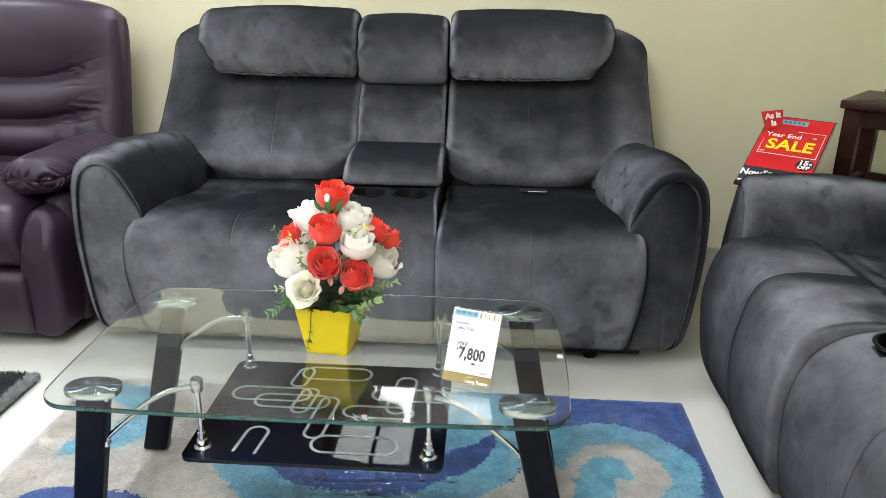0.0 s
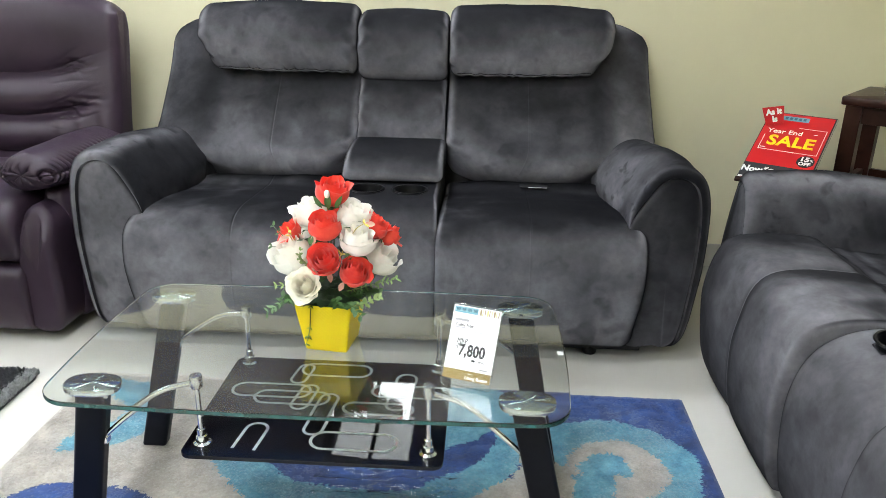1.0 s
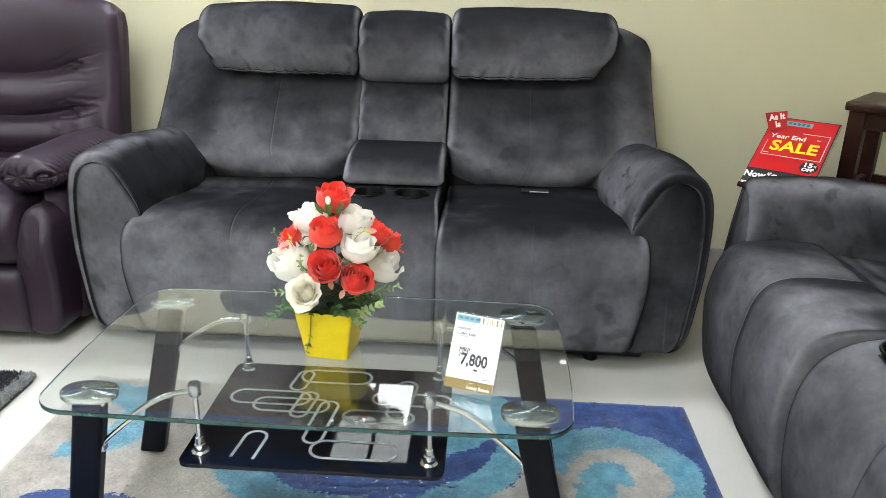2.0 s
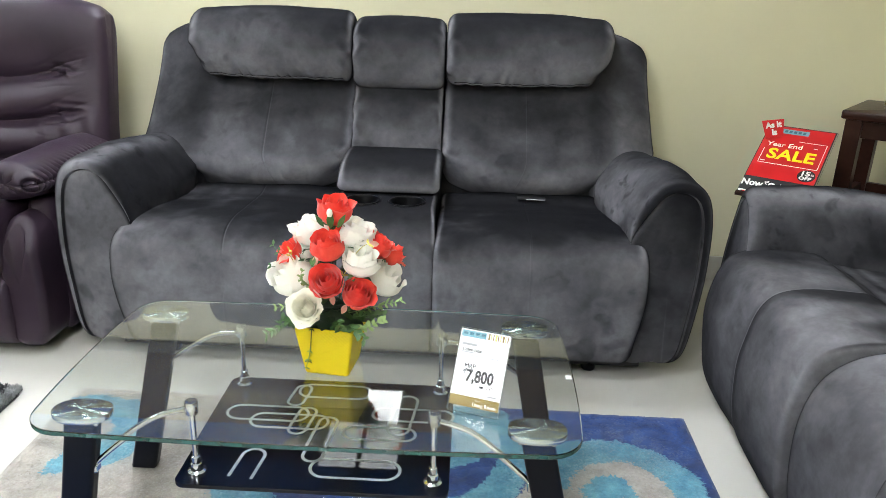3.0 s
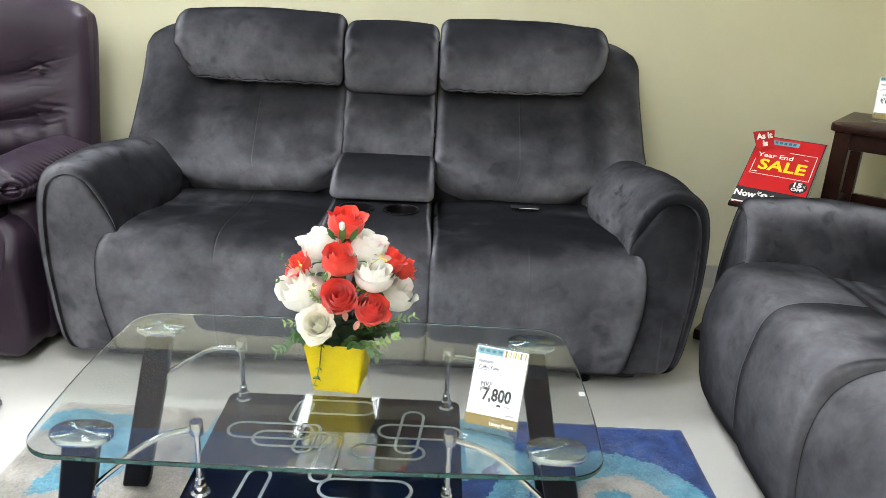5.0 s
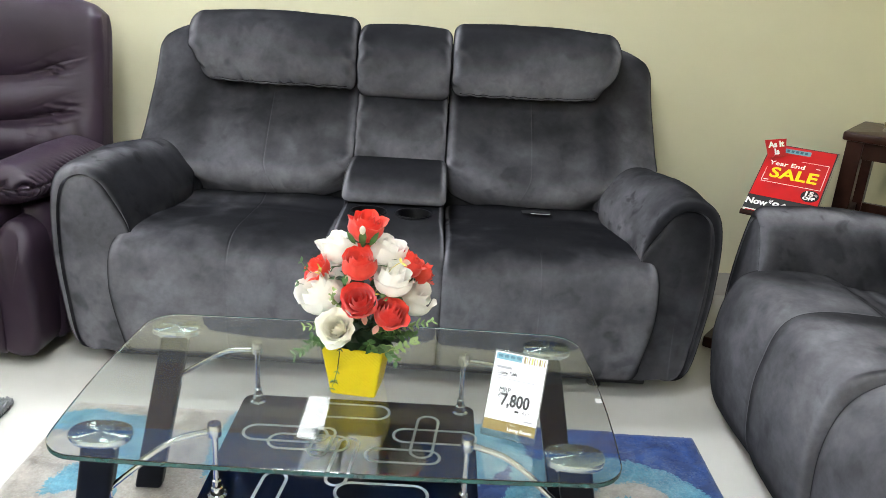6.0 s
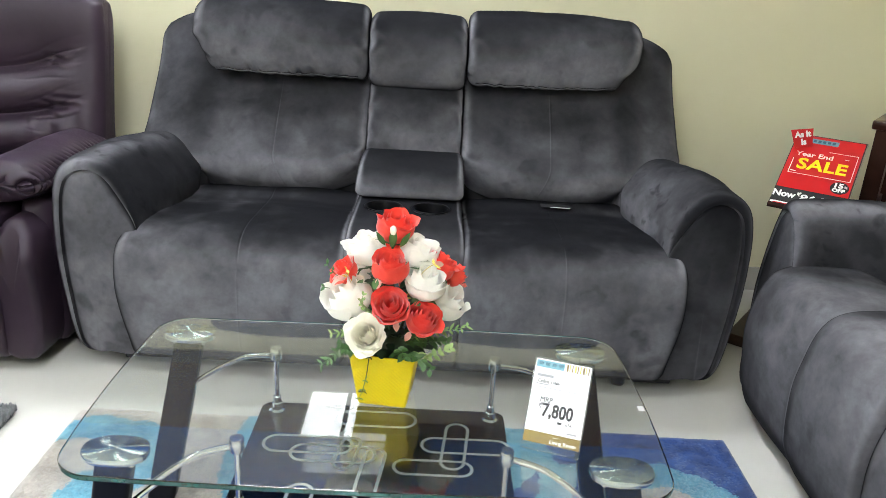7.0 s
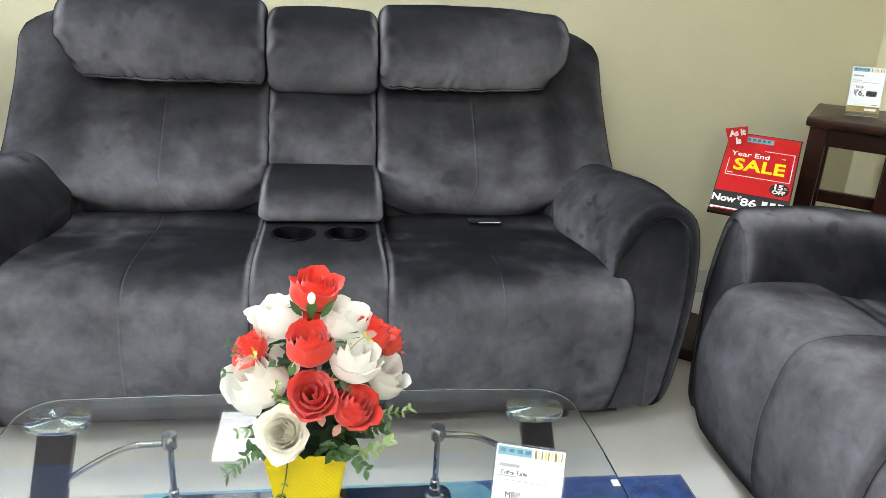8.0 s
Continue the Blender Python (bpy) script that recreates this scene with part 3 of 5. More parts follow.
def head_deform(seed):
    def deform(x, y, z):
        k = (x - 0.170) / 0.60
        low = smooth01(1.02, 0.83, z)
        x2 = 0.170 + k * (0.60 - 0.052 * low ** 2.2)
        z2 = z + 0.010 * math.sin(math.pi * k) * smooth01(0.9, 1.05, z) - 0.006 * smooth01(0.6, 1.0, k) * smooth01(0.95, 1.05, z) + 0.010 * k * low - 0.004 * math.sin(math.pi * k) * low
        front = smooth01(0.78, 0.68, y)
        edge = smooth01(0.10, 0.0, k) + smooth01(0.90, 1.0, k)
        d = 0.006 * ndev(x, y, z, 6, seed) + 0.003 * ndev(x, y, z, 15, seed)
        d += 0.0060 * smooth01(0.93, 0.84, z) * (0.45 + edge) * math.sin(75 * x + 9 * ndev(x, y, z, 9, seed)) * max(0.0, ndev(x, 0, 0, 11, seed) + 0.35) * front
        d += 0.007 * edge * math.sin(62 * z + seed + 3 * ndev(x, y, z, 12, seed)) * front
        d += 0.005 * smooth01(0.90, 0.83, z) * math.sin(110 * x + 6 * ndev(x, y, z, 10, seed)) * front * (0.3 + abs(ndev(x, 1, 2, 6, seed)))
        return (x2, y - 0.012 * front * math.sin(math.pi * k) + d * front, z2 + 0.4 * d)

    return deform


def head_geo(seed):
    return along_x(HEAD_CURVE, 0.170, 0.770, 110, 0.04, head_deform(seed), round_end(0.034), round_end(0.045))


def head_piping(seed):
    """The corded seam along the lower front edge of a headrest."""
    deform = head_deform(seed)
    return tube([deform(x, 0.6605, 0.8265) for x in np.linspace(0.205, 0.735, 60)], 0.0032, 8)


def mid_geo(curve, half, seed, r=0.025, wr=1.0):
    def deform(x, y, z):
        u = x / half
        d = wr * (0.005 * ndev(x, y, z, 8, seed) + 0.003 * ndev(x, y, z, 18, seed) + 0.007 * abs(u) ** 5 * math.sin(66 * z + seed + 4 * ndev(x, y, z, 14, seed)))
        return (x, y + d, z + 0.008 * (1 - u * u) * wr * smooth01(0.95, 1.04, z))

    return along_x(curve, -half, half, 40, r, deform)


def console_geo():
    def deform(x, y, z):
        w = 1 + 0.05 * smooth01(0.2, 0.0, y) * smooth01(0.1, 0.3, z)
        d = 0.004 * ndev(x, y, z, 7, 3.0)
        return (x * w, y + d * smooth01(0.1, 0.0, y), z)

    return along_x(CONSOLE_CURVE, -0.166, 0.166, 40, 0.018, deform)


def arm_deform(seed):
    def deform(x, y, z):
        s = smooth01(0.0, 0.62, y - 0.05)
        x2 = x - 0.062 * s * smooth01(0.1, 0.5, z) - 0.03 * s * smooth01(0.85, 0.75, x) * smooth01(0.4, 0.55, z)
        z2 = z - 0.022 * s * smooth01(0.45, 0.6, z) + 0.01 * math.sin(math.pi * s) * smooth01(0.55, 0.62, z)
        d = 0.006 * ndev(x, y, z, 6, seed) + 0.004 * ndev(x, y, z, 14, seed) * smooth01(0.05, 0.2, y)
        inner = smooth01(0.90, 0.78, x)
        # the arm draws in where the back cushion presses on it
        tuck = gauss(y - (0.515 + 0.5 * max(0.0, z - 0.5)), 0.020)
        x2 += 0.10 * (0.885 - x) * tuck * smooth01(0.35, 0.45, z)
        z2 -= 0.016 * tuck * smooth01(0.5, 0.62, z)
        # the left arm is stuffed a little fuller than the right one
        x2 += (0.024 if seed < 0 else 0.010) * smooth01(0.84, 0.98, x)
        lean = (0.028 * smooth01(0.30, 0.66, z) + (0.030 if seed < 0 else 0.004) * smooth01(0.87, 1.0, x)) * smooth01(0.45, 0.05, y)
        return (x2 + d * inner, y + lean, z2 - 0.010 * smooth01(0.45, 0.62, z) * smooth01(0.35, 0.05, y) + d * smooth01(0.5, 0.62, z))

    return deform


def arm_loft(w0, w1, n, ends, far):
    """Sweeps the arm's outline; towards its front the outline draws in from the sides and the top."""
    def drawn(d):
        mid = np.array((0.872, 0.045))
        side = np.array([1.0 if x > 0.872 else smooth01(0.45, 0.60, z) for x, z in ARM_CURVE])
        return mid + (ARM_CURVE - mid) * np.column_stack([1 - side * d / 0.109, np.full(len(side), 1 - d / 0.59)])

    rows = [(w0 + a, drawn(d)) for a, d in ends] + [(w, ARM_CURVE) for w in np.linspace(w0 + ends[-1][0], w1, n + 1)[1:]] + [(w1 + a, drawn(d)) for a, d in far]
    k = len(ARM_CURVE)
    v = np.concatenate([np.column_stack([c[:, 0], np.full(k, w), c[:, 1]]) for w, c in rows] + [[(0.885, rows[0][0], 0.33)], [(0.885, rows[-1][0], 0.33)]])
    f = [(i * k + j, i * k + (j + 1) % k, (i + 1) * k + (j + 1) % k, (i + 1) * k + j) for i in range(len(rows) - 1) for j in range(k)]
    e, z = len(v) - 2, (len(rows) - 1) * k
    f += [(e, (j + 1) % k, j) for j in range(k)] + [(e + 1, z + j, z + (j + 1) % k) for j in range(k)]
    return v, f


def arm_geo(seed):
    ends = [(0.020, 0.034), (0.011, 0.030), (0.001, 0.026), (0.0, 0.020), (0.003, 0.013), (0.010, 0.006), (0.020, 0.0015), (0.036, 0.0)]
    v, f = arm_loft(0.048, 0.70, 84, ends, [(0.02, 0.01), (0.03, 0.04)])
    return shape(v, f, arm_deform(seed))


def arm_panel_geo(seed):
    ends = [(0.0, 0.068), (0.001, 0.050), (0.004, 0.038), (0.009, 0.0315), (0.016, 0.0285)]
    v, f = arm_loft(0.046, 0.0621, 0, ends, [(0.004, 0.034)])
    return shape(v, f, arm_deform(seed))


def cut(ob, cutters):
    """Cuts round holes through a mesh and keeps the result as its own mesh."""
    made = []
    for i, bm in enumerate(cutters):
        me = bpy.data.meshes.new("cutter")
        bm.to_mesh(me)
        bm.free()
        c = new("cutter", me)
        c.parent = ob.parent
        made.append(c)
        mod = ob.modifiers.new("cut", "BOOLEAN")
        mod.operation, mod.object, mod.solver = "DIFFERENCE", c, "MANIFOLD"
    me = bpy.data.meshes.new_from_object(ob.evaluated_get(bpy.context.evaluated_depsgraph_get()))
    ob.modifiers.clear()
    ob.data = me
    for c in made:
        bpy.data.objects.remove(c)


def reclining_sofa(m, label, plump=0.0, cup_y=0.236):
    t = thing("reclining_sofa", label, "sofa", m, "grey recliner suite")
    part("base", box(-0.84, 0.84, 0.08, 0.86, 0.020, 0.12, 0.006), UNDERCLOTH, t, "black cloth underside", False)
    for s in (1, -1):
        flip = (lambda g: g) if s > 0 else mirrored
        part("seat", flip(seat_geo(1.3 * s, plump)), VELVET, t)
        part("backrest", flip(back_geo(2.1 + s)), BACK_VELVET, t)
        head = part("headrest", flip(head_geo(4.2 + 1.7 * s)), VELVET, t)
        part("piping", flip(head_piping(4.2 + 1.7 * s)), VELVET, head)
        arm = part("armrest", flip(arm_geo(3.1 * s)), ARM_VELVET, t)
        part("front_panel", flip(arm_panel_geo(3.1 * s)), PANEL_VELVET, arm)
        for fy in (0.10, 0.78):
            part("foot", lathe([(0.0, 0.0), (0.022, 0.0), (0.024, 0.006), (0.02, 0.03), (0.02, 0.04)], 16, pose(s * 0.68, fy, 0)), BLACK_PLASTIC, t, "black plastic foot")
    part("centre_backrest", mid_geo(MID_BACK_CURVE, 0.163, 5.0), VELVET, t)
    part("centre_headrest", mid_geo(MID_HEAD_CURVE, 0.166, 7.0, 0.03, 1.3), VELVET, t)
    con = part("console", console_geo(), VELVET, t)
    cups = [(-0.074, cup_y), (0.070, cup_y)]
    cut(con, [lathe([(0.0, 0.43), (0.052, 0.43), (0.052, 0.56), (0.0, 0.56)], 40, pose(x, y, 0)) for x, y in cups])
    con.data.shade_smooth()
    part("lid", mid_geo(LID_CURVE, 0.173, 9.0, 0.028, 0.55), VELVET, con)
    for x, y in cups:
        part("cup_holder", lathe([(0.0, 0.436), (0.046, 0.436), (0.049, 0.440), (0.050, 0.497), (0.053, 0.5025), (0.058, 0.503), (0.060, 0.500),
                                  (0.0515, 0.494), (0.0515, 0.432), (0.0, 0.432)], 40, pose(x, y, 0)), BLACK_PLASTIC, con, "glossy black cup holder")
    tab = part("label_tab", box(0.440, 0.540, 0.446, 0.486, 0.4610, 0.4622), TAB_CLOTH, t, "small black cloth label with a white hem", False)
    part("hem", box(0.470, 0.536, 0.4452, 0.4466, 0.4612, 0.4626), PAPER, tab, "", False)
    # Black filler added behind the cushions so that the gaps between them stay dark.
    part("gap_filler", box(-0.80, 0.80, 0.60, 0.84, 0.14, 0.62, 0.01), UNDERCLOTH, t, "added black filler behind the cushion gaps", False)
    return t


SX, SY = -0.195, 2.30
reclining_sofa(pose(SX, SY, 0), "charcoal grey velvet two-seat recliner sofa with console")
reclining_sofa(pose(0.80, 1.45, 0, 0, 0, -90), "charcoal grey velvet recliner sofa standing against side wall", 0.042, 0.166)


# ---- the plum leather recliner ----
def leather_recliner(m):
    t = thing("recliner_armchair", "dark plum leather recliner armchair with puffed back", "armchair", m)
    back = spline([(0.60, 0.40), (0.575, 0.46), (0.585, 0.58), (0.62, 0.72), (0.655, 0.88), (0.675, 1.00), (0.70, 1.065), (0.75, 1.085), (0.80, 1.055),
                   (0.805, 0.95), (0.775, 0.78), (0.74, 0.6), (0.72, 0.4)], 560, True)

    def back_deform(x, y, z):
        front = smooth01(0.10, 0.0, y - (0.575 + 0.16 * max(0.0, z - 0.5)))
        k = x / 0.37
        sag = 1 - k * k
        lines = [0.40, 0.560 - 0.05 * sag, 0.712 - 0.068 * sag, 0.875 - 0.080 * sag, 1.12]
        d = 0.0
        for lo, hi in zip(lines, lines[1:]):
            if lo <= z < hi:
                s = (z - lo) / (hi - lo)
                d = 0.068 * smooth01(1.0, 0.55, abs(k)) * (1.03 - (math.sin(math.pi * s) ** 2 + 0.012) ** 0.27) if hi < 1.1 else 0.054 * smooth01(1.0, 0.55, abs(k)) * (1 - min(1.0, s * 2.2)) ** 2
        for ln in lines[1:4]:
            d += 0.006 * gauss(z - ln, 0.035) * gauss(abs(k) - 0.72, 0.16) * math.sin(160 * (z - ln) + 26 * abs(k) + 5 * ndev(x, y, z, 12))
            fan = math.atan2(z - ln - 0.010, 0.16 + 0.2 * (abs(k) - 0.55)) * 16 + 1.4 * ndev(x, y, z, 7, ln)
            d += 0.010 * (1 - abs(math.sin(fan))) ** 3 * gauss(z - ln, 0.048) * gauss(abs(k) - 0.66, 0.22)
        d -= 0.030 * (1 - abs(k) ** 3)
        d += 0.003 * ndev(x, y, z, 9) + 0.005 * math.sin(75 * x + 14 * z) * gauss(z - 0.62, 0.07) * smooth01(0.25, 0.5, abs(k))
        top = smooth01(1.0, 1.08, z)
        return (x * (1 - 0.03 * smooth01(0.95, 1.08, z)), y + front * d, z - 0.03 * top * abs(k) ** 4)

    part("backrest", along_x(back, -0.408, 0.408, 104, 0.034, back_deform), LEATHER, t)
    side = spline([(0.68, 0.40), (0.70, 0.7), (0.74, 0.95), (0.80, 1.0), (0.86, 0.97), (0.88, 0.5), (0.87, 0.05), (0.70, 0.05)], 60, True)
    part("back_shell", along_x(side, -0.300, 0.300, 20, 0.02), LEATHER, t, "leather outside of the back")
    seat = spline([(0.60, 0.16), (0.60, 0.44), (0.40, 0.462), (0.2, 0.470), (0.08, 0.468), (0.02, 0.445), (-0.005, 0.40), (0.0, 0.33), (0.03, 0.285),
                   (0.10, 0.275), (0.4, 0.2)], 110, True)
    part("seat", along_x(seat, -0.325, 0.325, 50, 0.03, lambda x, y, z: (x, y + 0.004 * ndev(x, y, z, 8), z + (0.012 + 0.018 * (1 - (x / 0.33) ** 2)) * smooth01(0.4, 0.46, z))), LEATHER, t)
    foot = spline([(0.10, 0.27), (0.03, 0.268), (0.0, 0.24), (-0.008, 0.16), (0.005, 0.08), (0.04, 0.04), (0.12, 0.035), (0.5, 0.04), (0.5, 0.25)], 90, True)
    part("footrest", along_x(foot, -0.327, 0.327, 50, 0.025, lambda x, y, z: (x, y + 0.005 * ndev(x, y, z, 7, 2), z)), LEATHER, t)
    for s in (1, -1):
        flip = (lambda g: g) if s > 0 else mirrored
        body = spline([(0.335, 0.05), (0.33, 0.30), (0.335, 0.47), (0.37, 0.495), (0.415, 0.48), (0.432, 0.40), (0.436, 0.20), (0.432, 0.05), (0.38, 0.035)], 70, True)
        v, f = roll_loft(body, 0.15, 0.84, 24, round_end(0.045), round_end(0.02))
        arm = part("armrest", flip(shape(v[:, [0, 2, 1]], f, lambda x, y, z: (x + 0.004 * ndev(x, y, z, 8), y, z))), LEATHER, t)
        post = spline([(0.303, 0.09), (0.300, 0.3), (0.304, 0.39), (0.325, 0.440), (0.360, 0.462), (0.395, 0.445), (0.420, 0.38), (0.428, 0.2), (0.425, 0.09), (0.405, 0.045), (0.365, 0.035), (0.322, 0.047)], 90, True)
        v, f = roll_loft(post, 0.022, 0.30, 14, round_end(0.026), [(0, 0)])
        part("arm_front", flip(shape(v[:, [0, 2, 1]], f, lambda x, y, z: (x + 0.003 * ndev(x, y, z, 9, 3), y + 0.05 * smooth01(0.34, 0.46, z), z))), LEATHER, arm)
        pad = spline([(0.235, 0.53), (0.245, 0.575), (0.285, 0.605), (0.335, 0.615), (0.385, 0.60), (0.425, 0.56), (0.43, 0.515), (0.395, 0.485), (0.33, 0.475), (0.27, 0.485)], 90, True)
        v, f = roll_loft(pad, 0.085, 0.66, 170, round_end(0.042, 12), round_end(0.05))

        def pad_deform(x, y, z):
            s0 = smooth01(0.25, 0.05, y)
            outer, ahead = smooth01(0.35, 0.42, x), smooth01(0.15, 0.095, y)
            w, dz = max(outer, ahead) * smooth01(0.62, 0.40, y), z - 0.540
            groove = 0.008 * gauss(dz, 0.005) * w
            along = (y - 0.8 * x) / 0.026 + 0.6 * ndev(x, y, z, 10, 1)
            gather = (0.005 - 0.017 * (1 - abs(math.sin(math.pi * along))) ** 2) * w * (gauss(dz - 0.014, 0.024) + 0.8 * gauss(dz + 0.014, 0.020))
            z += 0.022 * s0 * smooth01(0.575, 0.49, z) + 0.01 * math.sin(5 * y) + 0.003 * ndev(x, y, z, 9, 4)
            return (x + 0.022 * s0 * smooth01(0.36, 0.26, x) - 0.012 * s0 + outer * (gather - groove), y - ahead * (gather - groove), z + 0.4 * gather)

        part("arm_pad", flip(shape(v[:, [0, 2, 1]], f, pad_deform)), LEATHER, arm, "puffed leather arm pad")
    return t


leather_recliner(pose(-1.665, 2.275, 0))


# ---- the glass coffee table ----
TX = -0.196
DISCS = [(-0.624, 1.371), (-0.634, 1.800), (0.216, 1.376), (0.217, 1.798)]
GLASS_TOP = 0.427
POST_X, POST_Y = (-0.443, 0.026), (1.412, 1.740)


def stadium(cx, cy, length, width, turn=0.0, line=0.0062, z0=0.2652, z1=0.2660, n=14, arch=False):
    """An etched outline in the form of a link, or of an arch."""
    def ring(hl, r):
        pts = []
        for k, a0 in ((1, -90), (-1, 90)):
            for i in range(n + 1):
                a = radians(a0 + 180 * i / n)
                pts.append((k * hl + r * math.cos(a), r * math.sin(a)))
        return pts

    r = width / 2
    hl = length / 2 - r
    c, s = math.cos(radians(turn)), math.sin(radians(turn))
    outer, inner = ring(hl, r), ring(hl, r - line)
    if arch:
        outer, inner = outer[:n + 1], inner[:n + 1]
        outer = [(-hl, -r)] + outer + [(-hl, r)]
        inner = [(-hl, -r + line)] + inner + [(-hl, r - line)]
    k = len(outer)
    verts = [(cx + x * c - y * s, cy + x * s + y * c, z) for z in (z0, z1) for loop in (outer, inner) for x, y in loop]
    faces = []
    for i in range(k - 1 if arch else k):
        j = (i + 1) % k
        faces += [(2 * k + i, 2 * k + j, 3 * k + j, 3 * k + i), (i, j, 2 * k + j, 2 * k + i), (k + j, k + i, 3 * k + i, 3 * k + j)]
    return face_out(np.array(verts), faces)


def coffee_table():
    t = thing("coffee_table", "clear glass coffee table with black legs and shelf", "coffee table")
    top = slab(rounded_rect(-0.699, 0.289, 1.290, 1.853, 0.060, 8, 0.014, 0.010), GLASS_TOP - 0.010, GLASS_TOP, 0.0015)
    plate = part("tabletop", top, [TABLE_GLASS, EDGE_GLASS, VEILED_GLASS], t, "clear green-edged glass top", False)
    for poly in plate.data.polygons:
        poly.material_index = 1 if abs(poly.normal.z) < 0.3 else 2 if poly.normal.z > 0.9 else 0
    shelf = part("shelf", slab(rounded_rect(-0.472, 0.058, 1.370, 1.772, 0.022), 0.256, 0.265, 0.0015), BLACK_GLASS, t, "black glass shelf with silver links", False)
    for link in ((-0.218, 1.722, 0.172, 0.062, 0), (-0.296, 1.700, 0.095, 0.042, 82), (-0.350, 1.620, 0.185, 0.062, 0), (-0.296, 1.592, 0.175, 0.060, 0),
                 (-0.268, 1.597, 0.110, 0.044, 82), (-0.217, 1.537, 0.160, 0.046, 84), (-0.130, 1.442, 0.185, 0.066, 0), (-0.096, 1.560, 0.160, 0.052, 0),
                 (-0.052, 1.637, 0.165, 0.052, 84), (-0.030, 1.636, 0.185, 0.056, 0)):
        part("etched_link", stadium(*link), ETCHED, shelf, "", False)
    part("etched_link", stadium(-0.345, 1.434, 0.125, 0.052, 84, arch=True), ETCHED, shelf, "", False)
    for i, (dx, dy) in enumerate(DISCS):
        sx, far = (1 if dx > TX else -1), dy > 1.6
        oval = [(0.0545 * math.copysign(abs(math.cos(a)) ** 0.85, math.cos(a)), 0.036 * math.copysign(abs(math.sin(a)) ** 0.85, math.sin(a))) for a in np.linspace(0, 2 * math.pi, 56, endpoint=False)]
        part("mounting_disc", slab(oval, 0.4015, 0.4158, 0.0025), BRUSHED, t, "oval brushed steel plate").matrix_local = pose(dx, dy, 0)
        for a in (-40, 90, 220):
            part("bolt", lathe([(0.0, 0.392), (0.0045, 0.392), (0.0045, 0.4025), (0.0, 0.4025)], 12, pose(dx + 0.040 * math.cos(radians(a)), dy + 0.024 * math.sin(radians(a)), 0)), CHROME, t)
        # legs lean outwards and are flat slats with rounded feet
        sec = np.array(rounded_rect(-0.031, 0.031, -0.016, 0.016, 0.007, 4))
        foot_x, foot_y = dx + sx * (0.074 if far else 0.086), dy + (-0.045 if far else 0.035)
        v, f = roll_loft(sec, 0.0, 0.4015, 6, round_end(0.008, 4), [(0, 0)])
        w = v[:, 2] / 0.4015
        v = np.column_stack([v[:, 0] + foot_x + (dx - foot_x) * w, v[:, 1] + foot_y + (dy - foot_y) * w, v[:, 2] + 0.016 * (1 - w)])
        part("leg", face_out(v, f), BLACK_LACQUER, t, "black lacquered slat leg")
    for px in POST_X:
        for py in POST_Y:
            px += 0.007 if px < TX and py < 1.6 else 0.0
            post = part("post", lathe([(0.0, 0.2655), (0.018, 0.2655), (0.018, 0.269), (0.0125, 0.272), (0.011, 0.285), (0.0085, 0.287), (0.0085, 0.300),
                                       (0.0055, 0.302), (0.0055, 0.392), (0.0, 0.392)], 24, pose(px, py, 0)), CHROME, t, "chrome post")
            part("cap", lathe([(0.0, 0.390), (0.0115, 0.390), (0.0125, 0.392), (0.0125, 0.4145), (0.0115, 0.4165), (0.0, 0.4168)], 28, pose(px, py, 0)), SATIN_STEEL, post)
            sx = 1 if px > TX else -1
            dx, dy = [d for d in DISCS if (d[0] > TX) == (sx > 0) and (d[1] > 1.6) == (py > 1.6)][0]
            ex, ey = dx + sx * 0.030 - sx * 0.028, dy + (-0.012 if dy > 1.6 else 0.010)
            line = spline([(px + sx * 0.012, py, 0.398), (px + sx * 0.070, py + (ey - py) * 0.3, 0.383), (px + sx * 0.130, py + (ey - py) * 0.7, 0.343),
                           (ex, ey, 0.290)], 22)
            arm = part("brace", tube(line, 0.0060, 12, np.linspace(1.0, 0.85, 22)), CHROME, post, "curved chrome brace")
            part("bracket", box(ex - 0.012, ex + 0.012, ey - 0.010, ey + 0.010, 0.279, 0.295, 0.003), CHROME, post, "", False)
    part("sticker", flat_bar(-0.006, 0.006, -0.008, 0.008, pose(0.292, 1.560, GLASS_TOP + 0.0003)), PAPER, t, "small white sticker on the glass", False)
    return t


coffee_table()


